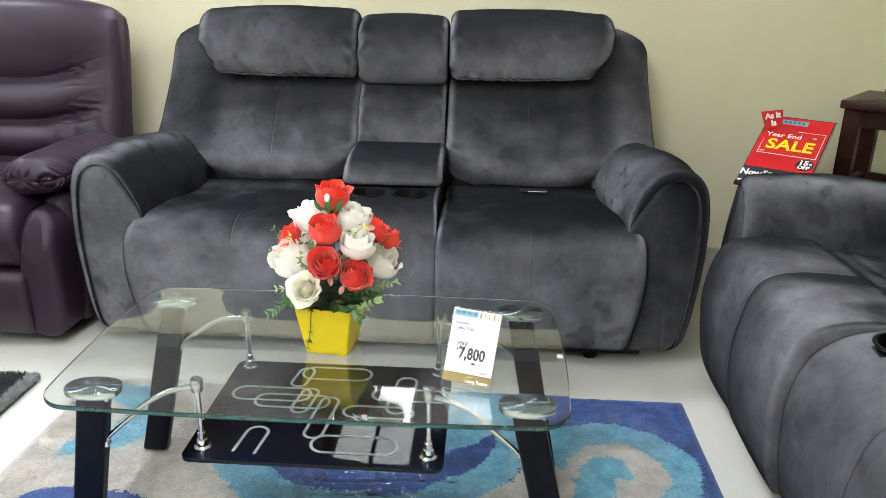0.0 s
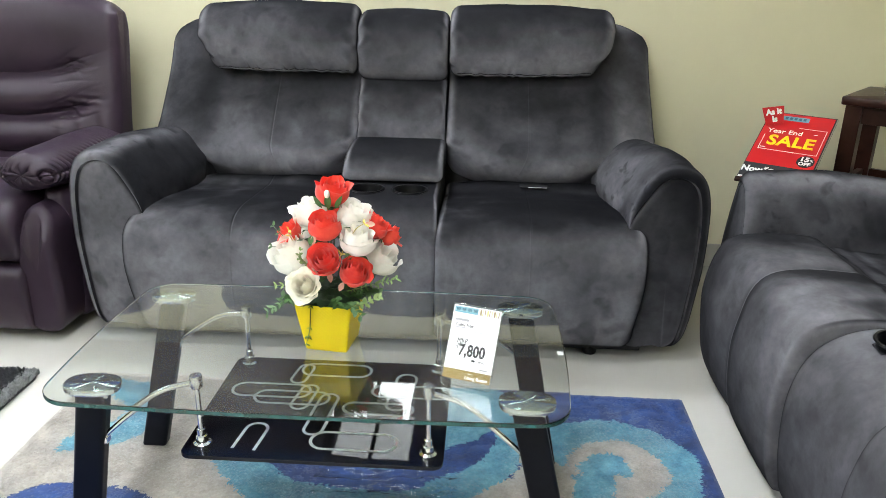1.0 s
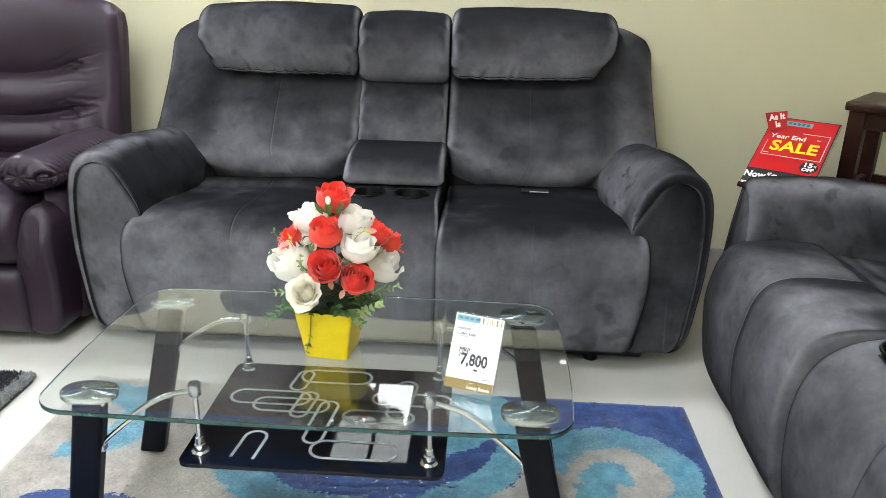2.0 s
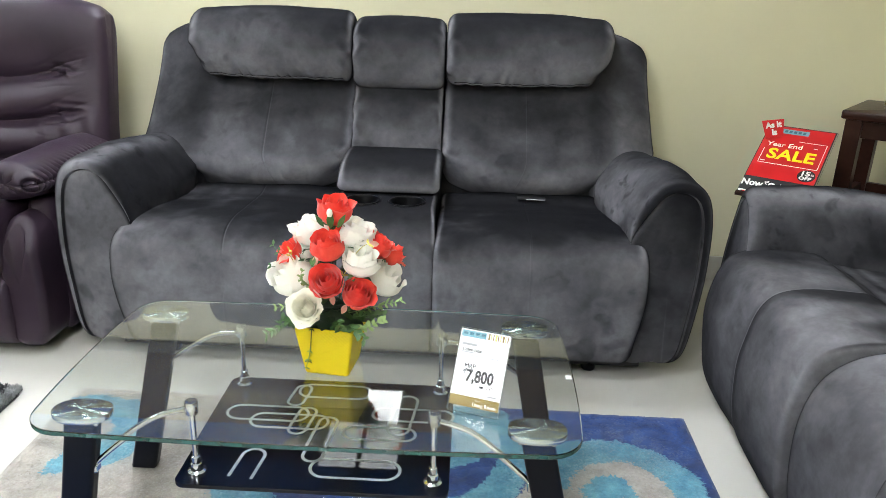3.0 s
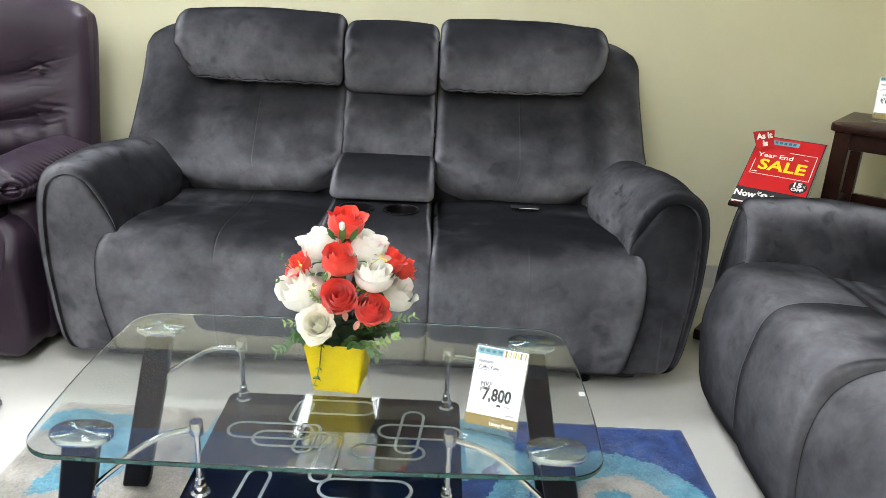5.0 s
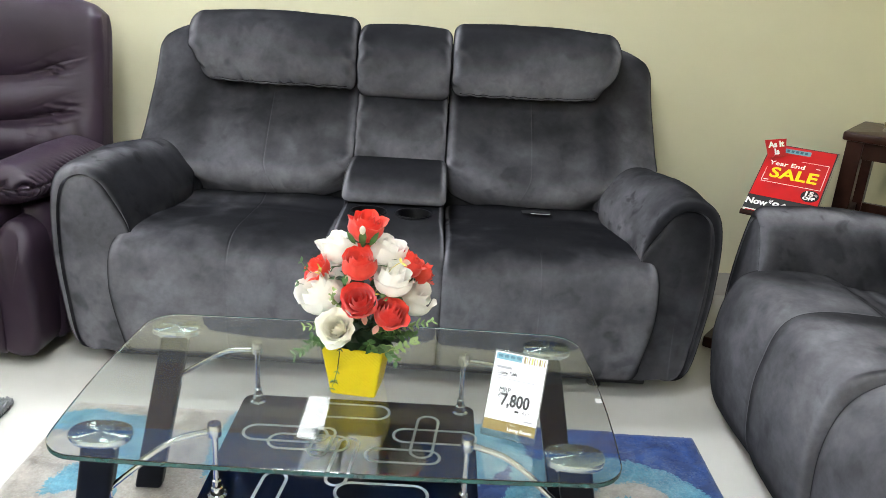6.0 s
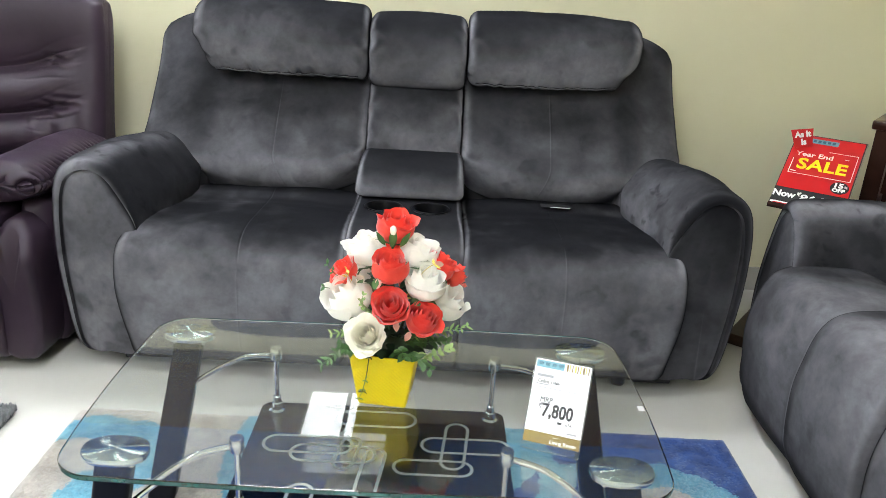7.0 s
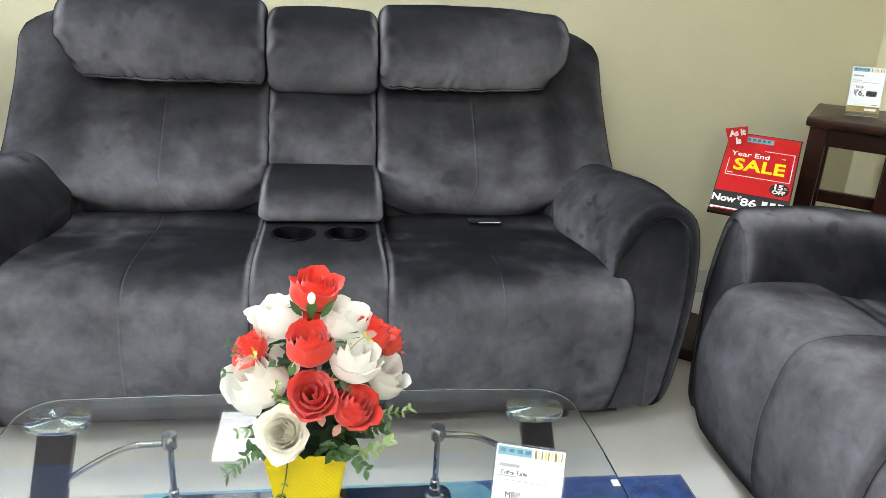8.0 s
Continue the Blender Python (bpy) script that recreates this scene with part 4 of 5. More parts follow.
# ---- price cards and the sale sign ----
def price_card(m, w, h, price, name_line, small=True):
    """A printed card in a clear bent holder: m has its origin at the card's lower middle, x to the right, y up the card."""
    t = thing("price_card", "white price card in a clear acrylic holder", "price tag", m)
    part("holder", slab(rounded_rect(-w / 2 - 0.002, w / 2 + 0.002, -0.012, h + 0.003, 0.002), -0.0055, -0.0035, 0.0004), ACRYLIC, t, "clear acrylic sheet", False)
    clear = part("holder_front", slab(rounded_rect(-w / 2 - 0.002, w / 2 + 0.002, -0.012, h + 0.003, 0.002), 0.0014, 0.0030, 0.0004), ACRYLIC, t, "clear acrylic sheet", False)
    clear.visible_shadow = False
    card = part("card", slab(rounded_rect(-w / 2, w / 2, 0, h, 0.001), -0.0010, 0.0, 0.0002), PAPER, t, "printed white card", False)
    I = Matrix()

    def bar(x0, x1, y0, y1, ink, name="printed_bar", lift=0.0003):
        part(name, flat_bar(x0 * w, x1 * w, y0 * h, y1 * h, I, lift), ink, card, "", False)

    def words(text, x, y, size, ink, bold=0.0, squeeze=1.0):
        v, f = text_mesh(text, size, pose(x * w, y * h, 0.0003), 0.0002, 1.0, bold, squeeze)
        if bold and size < 0.02:
            # small bold type: a second strike beside the first
            f = f + [tuple(i + len(v) for i in q) for q in f]
            v = v + [p + Vector((0.00045, 0.0, 0.00004)) for p in v]
        part("lettering", (v, f), ink, card, "", False)

    bar(-0.5, 0.5, 0.0, 0.135, OLIVE_INK, "printed_band")
    bar(-0.48, 0.02, 0.90, 0.985, BLUE_INK, "logo_block")
    for i in range(9):
        bar(0.06 + i * 0.048, 0.06 + i * 0.048 + (0.02 if i % 3 else 0.034), 0.90, 0.985, LIME_INK if i % 2 else OLIVE_INK)
    for i in range(4):
        bar(-0.44 + i * 0.12, -0.36 + i * 0.12, 0.93, 0.965, TEAL_INK, "printed_bar", 0.0005)
    bar(-0.44, -0.14, 0.790, 0.822, GREY_INK)
    bar(-0.44, -0.18, 0.695, 0.708, GREY_INK)
    bar(-0.44, 0.34, 0.660, 0.668, GREY_INK)
    bar(0.24, 0.42, 0.165, 0.185, GREY_INK)
    if name_line:
        words(name_line, -0.215, 0.735, 0.0088, INK, 0.0002, 0.82)
        words("MRP", -0.205, 0.520, 0.0135, INK, 0.0002, 0.85)
        words("\u20b9", -0.285, 0.445, 0.0140, INK)
        words(price, 0.025, 0.395, 0.0310, INK, 0.0010, 0.78)
        words("650", 0.26, 0.275, 0.0085, INK)
        bar(0.05, 0.13, 0.262, 0.290, INK)
        words("Living Room", 0.205, 0.042, 0.0100, WHITE_INK, 0.0002, 0.9)
        bar(0.02, 0.46, 0.085, 0.100, WHITE_INK)
    else:
        words("MRP", -0.20, 0.55, 0.013, INK)
        words(price, -0.20, 0.42, 0.026, INK, 0.0005)
        bar(0.02, 0.34, 0.36, 0.48, INK)
        bar(0.05, 0.40, 0.04, 0.09, WHITE_INK)
    return t


def frame_from(origin, right, up):
    """A pose from a point and two directions, the second made square to the first."""
    x = Vector(right).normalized()
    z = x.cross(Vector(up)).normalized()
    y = z.cross(x)
    return Matrix((( x[0], y[0], z[0], origin[0]), (x[1], y[1], z[1], origin[1]), (x[2], y[2], z[2], origin[2]), (0, 0, 0, 1)))


card_m = frame_from((0.097, 1.4055, 0.4405), (0.092, -0.029, 0.0), (0.0175, 0.0685, 0.132))
price_card(card_m, 0.096, 0.142, "7,800", "Coffee Table")


def sale_sign():
    m = frame_from((1.152, 2.962, 0.718), (0.842, -0.540, -0.014), (0.482, 0.739, 0.471))
    t = thing("sale_sign", "red year end sale sign on a dark stand", "sign", m, "")
    W, Hh = 0.223, 0.389
    kx, ky = W / 0.216, Hh / 0.345
    I = Matrix()
    board = part("board", slab(rounded_rect(0, W, -Hh, 0, 0.002), -0.006, -0.0005, 0.001), DARK_TRIM, t, "printed red board with dark edges", False)

    def bar(x0, x1, y0, y1, ink, lift=0.0004, name="printed_bar", z=0.0):
        return part(name, flat_bar(x0 * kx, x1 * kx, y0 * ky, y1 * ky, pose(0, 0, z), lift), ink, board, "", False)

    def words(text, x, y, size, ink, bold=0.0, spread=1.0, squeeze=1.0, z=0.0006):
        return part("lettering", text_mesh(text, size * ky, pose(x * kx, y * ky, z), 0.0002, spread, bold, squeeze), ink, board, "", False)

    bar(0.003, 0.212, -0.258, -0.003, RED_INK, 0.0004, "printed_field", -0.0004)
    bar(0.003, 0.212, -0.322, -0.2584, INK, 0.0004, "printed_field", -0.0004)
    bar(0.003, 0.212, -0.342, -0.3224, WHITE_INK, 0.0004, "printed_field", -0.0004)
    bar(0.0, 0.216, -0.003, 0.003, DARK_TRIM, 0.0015, "top_edge", -0.004)
    bar(0.0, 0.216, -0.351, -0.337, DARK_WOOD, 0.010, "ledge", -0.004)
    bar(0.214, 0.220, -0.345, 0.0, ACRYLIC, 0.003, "clear_edge", -0.004)
    bar(0.045, 0.135, -0.037, -0.015, BLUE_INK, 0.0003, "logo_block")
    for i in range(5):
        bar(0.058 + 0.0145 * i, 0.067 + 0.0145 * i, -0.031, -0.020, TEAL_INK, 0.0006)
    # thin white rectangle, open above the first line of words
    bar(0.018, 0.204, -0.1895, -0.1875, WHITE_INK)
    bar(0.202, 0.204, -0.1875, -0.070, WHITE_INK)
    bar(0.018, 0.020, -0.1875, -0.118, WHITE_INK)
    bar(0.116, 0.204, -0.070, -0.068, WHITE_INK)
    words("Year End", 0.078, -0.096, 0.028, WHITE_INK, 0.0005)
    words("SALE", 0.110, -0.143, 0.068, YELLOW_INK, 0.0022, 1.04, 0.92)
    bar(0.024, 0.040, -0.180, -0.177, WHITE_INK)
    bar(0.168, 0.180, -0.094, -0.091, WHITE_INK)
    part("price_spot", slab([(kx * 0.180 + 0.028 * math.cos(a), -ky * 0.222 + 0.030 * math.sin(a)) for a in np.linspace(0, 2 * math.pi, 28, endpoint=False)], 0.0, 0.0009, 0.0002), INK, board, "black discount spot", False)
    words("15", 0.175, -0.213, 0.028, WHITE_INK, 0.0012, z=0.0011)
    words("%", 0.197, -0.216, 0.014, WHITE_INK, 0.0004, z=0.0011)
    words("OFF", 0.179, -0.234, 0.019, WHITE_INK, 0.0010, z=0.0011)
    words("Now", 0.034, -0.289, 0.036, WHITE_INK, 0.0016, 1.0, 0.82)
    words("\u20b9", 0.077, -0.281, 0.022, WHITE_INK, 0.0004)
    words("86,", 0.110, -0.294, 0.042, WHITE_INK, 0.0012)
    for i in range(3):
        bar(0.142 + 0.022 * i, 0.157 + 0.022 * i, -0.311, -0.277, WHITE_INK)
    bar(0.012, 0.150, -0.334, -0.328, RED_INK)
    # the badge stands upright on the board's upper corner
    up = m.inverted() @ frame_from((1.138, 2.890, 0.716), (0.985, 0.0, 0.165), (-0.05, 0.30, 0.95))
    face = [(-0.030, -0.034), (0.030, -0.031), (0.039, 0.028), (-0.037, 0.031)]

    def plate(k, z0, z1):
        v, f = slab([(x * k, y * k) for x, y in face], z0, z1, 0.0004)
        return [up @ Vector(q) for q in v], f

    badge = part("badge", plate(1.0, 0.0, 0.0015), RED_INK, t, "small red as it is badge", False)
    part("badge_face", plate(0.92, 0.0016, 0.0022), RED_INK, badge, "", False)
    part("lettering", text_mesh("As It", 0.0275, up @ pose(0.001, 0.011, 0.0024), 0.0002, 1.0, 0.0014), WHITE_INK, badge, "", False)
    part("lettering", text_mesh("Is", 0.0275, up @ pose(0.001, -0.015, 0.0024), 0.0002, 1.0, 0.0014), WHITE_INK, badge, "", False)
    # the stand is given in world places and brought into the sign's own frame
    inv = m.inverted()
    mid = m @ Vector((W / 2, -Hh / 2, -0.008))
    foot = Vector((1.16, 2.77, 0.04))
    line = spline([tuple(inv @ foot), tuple(inv @ Vector((foot[0], foot[1], 0.35))), tuple(inv @ Vector((foot[0] * 0.4 + mid[0] * 0.6, foot[1] * 0.4 + mid[1] * 0.6, mid[2] - 0.07))), tuple(inv @ mid)], 20)
    part("pole", tube(line, 0.012, 12), DARK_TRIM, t, "dark metal pole")
    v, f = slab(rounded_rect(-0.15, 0.15, -0.16, 0.16, 0.01), 0.0, 0.04, 0.004)
    w = inv @ pose(foot[0], foot[1], 0, 0, 0, -37)
    part("base_plate", ([w @ Vector(p) for p in v], f), DARK_WOOD, t, "dark brown base plate", False)
    return t


sale_sign()


# ---- the dark side table in the corner ----
def side_table():
    m = pose(1.346, 2.860, 0, 0, 0, -38)
    t = thing("side_table", "dark stained wooden side table in the corner", "side table", m)
    W, D, TZ = 0.32, 0.36, 0.793
    x0, x1, y0, y1 = 0.042, W - 0.042, 0.042, D - 0.042
    part("tabletop", slab(rounded_rect(0, W, 0, D, 0.012), TZ - 0.030, TZ, 0.006), DARK_WOOD, t)
    for x in (x0, x1):
        for y in (y0, y1):
            part("leg", box(x - 0.027, x + 0.027, y - 0.027, y + 0.027, 0, TZ - 0.030, 0.003), DARK_WOOD, t, "", False)
    for z0, z1, name in ((TZ - 0.092, TZ - 0.0305, "apron"), (0.448, 0.492, "stretcher")):
        for y in (y0, y1):
            part(name, box(x0 + 0.026, x1 - 0.026, y - 0.011, y + 0.011, z0, z1, 0.002), DARK_WOOD, t, "", False)
        for x in (x0, x1):
            part(name, box(x - 0.011, x + 0.011, y0 + 0.026, y1 - 0.026, z0, z1, 0.002), DARK_WOOD, t, "", False)
    return t


side_table()
price_card(frame_from((1.560, 2.893, 0.8062), (0.90, -0.40, 0), (0.10, 0.24, 0.95)), 0.098, 0.146, "\u20b96,", "")


# ---- the flowers ----
def petal(bm, r, t, a0, span, curl, rng, closed=False):
    """One cupped petal: t runs from the tight heart to the open outside; its lip rolls outwards by curl."""
    nu, nv = 17, 11
    grid = []
    wob, tip = rng.uniform(0, 6.28), rng.uniform(0.02, 0.10) * (0.3 if closed else 1.0)
    high = r * (1.46 - 0.08 * t if closed else 1.66 - 0.36 * t) * rng.uniform(0.94, 1.06)
    wide = r * (0.12 + 0.80 * t) if not closed else r * (0.10 + 0.82 * t ** 0.8)
    tilt = rng.uniform(-0.10, 0.10)
    for j in range(nv):
        v = j / (nv - 1)
        row = []
        for i in range(nu):
            u = 2 * i / (nu - 1) - 1
            ang = a0 + u * span * math.sin(math.pi * (0.10 + 0.44 * v)) + tilt * v
            ve = v * (1 - 0.14 * smooth01(0.35, 1.0, v) * u ** 4) + tip * v * v * gauss(u, 0.22) * t
            lip = smooth01(0.62, 1.05, ve) ** 1.5
            belly = math.sin(min(1.0, ve / 0.62) * math.pi / 2) ** 0.75
            close = 1 - (0.20 if closed else 0.22 * (1 - 0.7 * t)) * smooth01(0.55, 1.0, ve)
            rad = wide * belly * close + r * curl * lip * (1 - 0.35 * u * u)
            rad *= 1 + 0.05 * math.sin(3 * u + wob) * v + 0.05 * math.sin(7 * u + 2 * wob) * v * v + 0.03 * math.sin(15 * u + wob) * v ** 3
            rad += 0.05 * r * u * v
            z = high * ve ** 1.15 - r * 0.50 * curl * lip ** 2 - 0.10 * r * t
            teeth = 0.35 if closed else 1.0
            z += ((0.11 if closed else 0.08) * math.sin((3.4 if closed else 5) * u + wob) + teeth * (0.045 * math.sin(11 * u + 3 * wob) + 0.03 * math.sin(19 * u + 2 * wob))) * r * v * v
            row.append(bm.verts.new((rad * math.cos(ang), rad * math.sin(ang), z)))
        grid.append(row)
    for j in range(nv - 1):
        for i in range(nu - 1):
            bm.faces.new((grid[j][i], grid[j][i + 1], grid[j + 1][i + 1], grid[j + 1][i]))


def rose(place, toward, r, mat, parent, seed, full=1.0, count=17, label="", closed=False):
    """A cloth rose with its petals wound from the heart outwards, and its calyx."""
    rng = random.Random(seed)
    m = Vector(toward).normalized().to_track_quat("Z", "Y").to_matrix().to_4x4()
    m.translation = Vector(place) - 0.72 * r * Vector(toward).normalized()
    bm = bmesh.new()
    for n in range(count):
        t = 0.12 + 0.88 * (n / (count - 1)) ** 0.9
        petal(bm, r, t, n * 2.3999 + rng.uniform(-0.25, 0.25), 1.75 - 0.35 * t, full * (0.03 + 0.40 * t ** 2.5) * rng.uniform(0.3, 1.6), rng, closed)
    bmesh.ops.transform(bm, matrix=m, verts=bm.verts[:])
    ob = part("rose", bm, mat, parent, label, False)
    ob.data.shade_smooth()
    bm = lathe([(0.0, -0.30 * r), (0.10 * r, -0.28 * r), (0.20 * r, -0.08 * r), (0.26 * r, 0.10 * r), (0.0, 0.12 * r)], 10)
    for k in range(5):
        a = k * 2 * math.pi / 5 + rng.uniform(-0.2, 0.2)
        d, e = Vector((math.cos(a), math.sin(a), 0)), Vector((-math.sin(a), math.cos(a), 0))
        pts = [(0.10, 0.10, -0.12), (0.42, 0.15, -0.02), (0.68, 0.09, 0.10), (0.92, 0.0, 0.06)]
        last = None
        for rr, w, z in pts:
            row = [bm.verts.new(r * (rr * d + w * e) + Vector((0, 0, r * z))), bm.verts.new(r * (rr * d - w * e) + Vector((0, 0, r * z)))]
            if last:
                bm.faces.new((last[0], row[0], row[1], last[1]))
            last = row
    bmesh.ops.transform(bm, matrix=m, verts=bm.verts[:])
    part("calyx", bm, LEAF, ob, "green calyx")
    return ob


def leaf_into(bm, base, direction, up, length, width, fold=0.25, droop=0.15):
    """A pointed leaf with a folded midrib, four rows long."""
    d = Vector(direction).normalized()
    s = d.cross(Vector(up)).normalized()
    n = s.cross(d).normalized()
    last = None
    for t, w in ((0, 0.12), (0.25, 0.8), (0.5, 1.0), (0.78, 0.62), (1.0, 0.03)):
        c = Vector(base) + d * length * t - n * droop * length * t * t
        row = [bm.verts.new(c + s * width * w * 0.5 + n * fold * width * w * 0.5), bm.verts.new(c), bm.verts.new(c - s * width * w * 0.5 + n * fold * width * w * 0.5)]
        if last:
            bm.faces.new((last[0], row[0], row[1], last[1]))
            bm.faces.new((last[1], row[1], row[2], last[2]))
        last = row


def sprig(points, mat, parent, pairs, length, width, seed, label=""):
    """A stalk with small leaves in pairs."""
    rng = random.Random(seed)
    line = spline(points, 24)
    ob = part("sprig", tube(line, 0.0011, 6, np.linspace(1, 0.5, 24)), mat, parent, label)
    for k in range(pairs):
        i = int(4 + 18 * k / max(1, pairs - 1))
        d = Vector(line[min(i + 1, 23)] - line[i - 1]).normalized()
        side = d.cross(Vector((0.2, -0.6, 0.8))).normalized()
        bm = bmesh.new()
        for s in (1, -1):
            way = d * rng.uniform(0.35, 0.8) + side * s * rng.uniform(0.6, 1.0) + Vector((rng.uniform(-0.3, 0.3), rng.uniform(-0.4, 0.2), rng.uniform(-0.2, 0.4)))
            leaf_into(bm, line[i], way, Vector((0.1, -0.5, 0.9)), length * rng.uniform(0.75, 1.15), width * rng.uniform(0.8, 1.15))
        part("leaf", bm, mat, ob)
    return ob


PX, PY = -0.193, 1.578
POT_Y = 1.570


def flower_pot():
    """A square pot, wider at its rim, with walls and a floor of its own."""
    t = thing("flower_pot", "yellow square woven plastic pot on the glass table", "flower pot", pose(PX, POT_Y, GLASS_TOP + 0.0005, 0, 0, -7))
    loops = [(0.0430, 0.0), (0.0450, 0.003), (0.0605, 0.106), (0.0615, 0.108), (0.0597, 0.109), (0.0582, 0.106), (0.0435, 0.006)]
    base = np.array(rounded_rect(-1, 1, -1, 1, 0.10, 4))
    k = len(base)
    verts = [(x * h, y * h, z) for h, z in loops for x, y in base]
    faces = [(i * k + j, i * k + (j + 1) % k, (i + 1) * k + (j + 1) % k, (i + 1) * k + j) for i in range(len(loops) - 1) for j in range(k)]
    faces += [tuple(range(k))[::-1], tuple((len(loops) - 1) * k + j for j in range(k))]
    part("pot_wall", face_out(np.array(verts), faces), POT_YELLOW, t, "", False)
    part("filling", lathe([(0.0, 0.150), (0.018, 0.146), (0.034, 0.130), (0.046, 0.105), (0.051, 0.088), (0.041, 0.02), (0.0, 0.02)], 20), DARK_LEAF, t, "dark green filling")
    return t


flower_pot()


def bouquet():
    t = thing("flower_bouquet", "red and white cloth rose bouquet in the pot", "flowers")
    axis = Vector((PX, PY, 0.60))

    def outward(p, lift=0.35, front=0.0):
        d = Vector((p[0] - PX, p[1] - PY - front, 0))
        return (d.normalized() if d.length > 1e-4 else Vector((0, -1, 0))) + Vector((0, 0, lift))

    roses = [((-0.188, 1.590, 0.764), (0.10, -0.10, 1.0), 0.038, RED_PETAL, 0.55, "bud"),
             ((-0.192, 1.530, 0.710), (0.0, -0.22, 1.0), 0.036, RED_PETAL, 0.55, "bud"),
             ((-0.187, 1.495, 0.655), (0.0, -0.75, 0.70), 0.036, RED_PETAL, 0.6, "red"),
             ((-0.132, 1.507, 0.625), (0.30, -0.45, 0.85), 0.034, RED_PETAL, 0.55, "red"),
             ((-0.130, 1.545, 0.680), (0.15, -0.25, 1.0), 0.038, WHITE_PETAL, 0.55, "white"),
             ((-0.262, 1.545, 0.646), (-0.35, -0.35, 0.85), 0.047, WHITE_PETAL, 0.55, "white"),
             ((-0.226, 1.486, 0.602), (-0.12, -0.80, 0.62), 0.031, PALE_PETAL, 1.2, "pale"),
             ((-0.146, 1.592, 0.715), (0.25, -0.15, 0.95), 0.038, WHITE_PETAL, 0.75, "white"),
             ((-0.092, 1.600, 0.624), (0.55, -0.25, 0.75), 0.042, WHITE_PETAL, 0.65, "white"),
             ((-0.272, 1.575, 0.682), (-0.6, -0.25, 0.75), 0.027, RED_PETAL, 0.85, "red"),
             ((-0.238, 1.610, 0.712), (-0.25, -0.1, 0.95), 0.038, WHITE_PETAL, 0.7, "white"),
             ((-0.104, 1.605, 0.690), (0.5, 0.0, 0.9), 0.033, RED_PETAL, 0.6, "bud"),
             ((-0.080, 1.635, 0.660), (0.7, 0.4, 0.6), 0.029, RED_PETAL, 0.85, "red"),
             ((-0.190, 1.640, 0.705), (0.0, 0.6, 0.8), 0.034, RED_PETAL, 0.8, "red"),
             ((-0.250, 1.645, 0.640), (-0.6, 0.7, 0.5), 0.036, WHITE_PETAL, 0.85, "white"),
             ((-0.150, 1.665, 0.630), (0.3, 0.9, 0.5), 0.036, RED_PETAL, 0.85, "red")]
    names = {"red": "", "bud": "half-closed red cloth rose", "white": "cream white cloth rose", "pale": "open pale green-white cloth rose"}
    for i, (p, d, r, mat, full, key) in enumerate(roses):
        p = (p[0], p[1], p[2] - 0.010)
        rose(p, d, r * (1.08 if key == "white" else 1.0), mat, t, 20 + i, full, {"pale": 16, "white": 8}.get(key, 11), names[key], key in ("white", "bud"))
        end = Vector(p) - Vector(d).normalized() * r * 0.85
        part("stem", tube(spline([(PX + 0.15 * (end[0] - PX), PY + 0.15 * (end[1] - PY), 0.515), (PX + 0.5 * (end[0] - PX), PY + 0.5 * (end[1] - PY), 0.515 + 0.6 * (end[2] - 0.515)), tuple(end)], 10), 0.002, 6), DARK_LEAF, t)
    # dark leaves that fill the heart of the bunch
    rng = random.Random(5)
    for i in range(46):
        a, z = rng.uniform(0, 6.283), rng.uniform(0.530, 0.70)
        d = Vector((math.cos(a), math.sin(a), rng.uniform(-0.1, 0.7)))
        bm = bmesh.new()
        reach = 0.02 + 0.015 * rng.random()
        leaf_into(bm, (PX + d[0] * reach, PY + d[1] * reach, z), d, (0, 0, 1), rng.uniform(0.030, 0.050), rng.uniform(0.016, 0.026))
        part("leaf", bm, DARK_LEAF if i % 3 else LEAF, t)
    for i in range(34):
        a, z = rng.uniform(-3.2, 0.1), rng.uniform(0.528, 0.60)
        d = Vector((math.cos(a), math.sin(a), rng.uniform(-0.1, 0.5)))
        bm = bmesh.new()
        reach = rng.uniform(0.028, 0.052)
        leaf_into(bm, (PX + d[0] * reach, PY + d[1] * reach, z), d, (0, 0, 1), rng.uniform(0.022, 0.036), rng.uniform(0.014, 0.022))
        part("leaf", bm, DARK_LEAF if i % 4 else LEAF, t)
    # broad dark leaves over the rim
    for a, ln in ((-60, 0.062), (-20, 0.066), (-95, 0.045), (-78, 0.040), (-40, 0.058), (-120, 0.050), (-140, 0.058), (-165, 0.056), (0, 0.06), (20, 0.055), (120, 0.055), (180, 0.06)):
        d = Vector((math.cos(radians(a)), math.sin(radians(a)), 0.10))
        bm = bmesh.new()
        leaf_into(bm, (PX + d[0] * 0.035, PY + d[1] * 0.035, 0.540), d, (0, 0, 1), ln, 0.034, 0.15, 0.12)
        part("leaf", bm, DARK_LEAF, t)
    # sepals and a small cream bud before the topmost bloom
    for p, d, ln, w in (((-0.190, 1.560, 0.728), (0.05, -0.25, 1), 0.040, 0.015), ((-0.176, 1.558, 0.730), (0.45, -0.2, 0.8), 0.034, 0.011), ((-0.203, 1.562, 0.730), (-0.5, -0.15, 0.8), 0.030, 0.010),
                        ((-0.150, 1.520, 0.650), (0.5, -0.4, -0.3), 0.022, 0.011), ((-0.212, 1.505, 0.690), (-0.2, -0.4, -0.9), 0.020, 0.012)):
        bm = bmesh.new()
        leaf_into(bm, p, d, (0, -1, 0.2), ln, w, 0.3, 0.1)
        part("sepal", bm, LEAF, t, "pointed green sepal")
    part("bud", lathe([(0.0, -0.008), (0.004, -0.006), (0.006, 0.0), (0.005, 0.006), (0.002, 0.009), (0.0, 0.0095)], 12, pose(-0.189, 1.548, 0.762)), PALE_PETAL, t, "small cream bud")
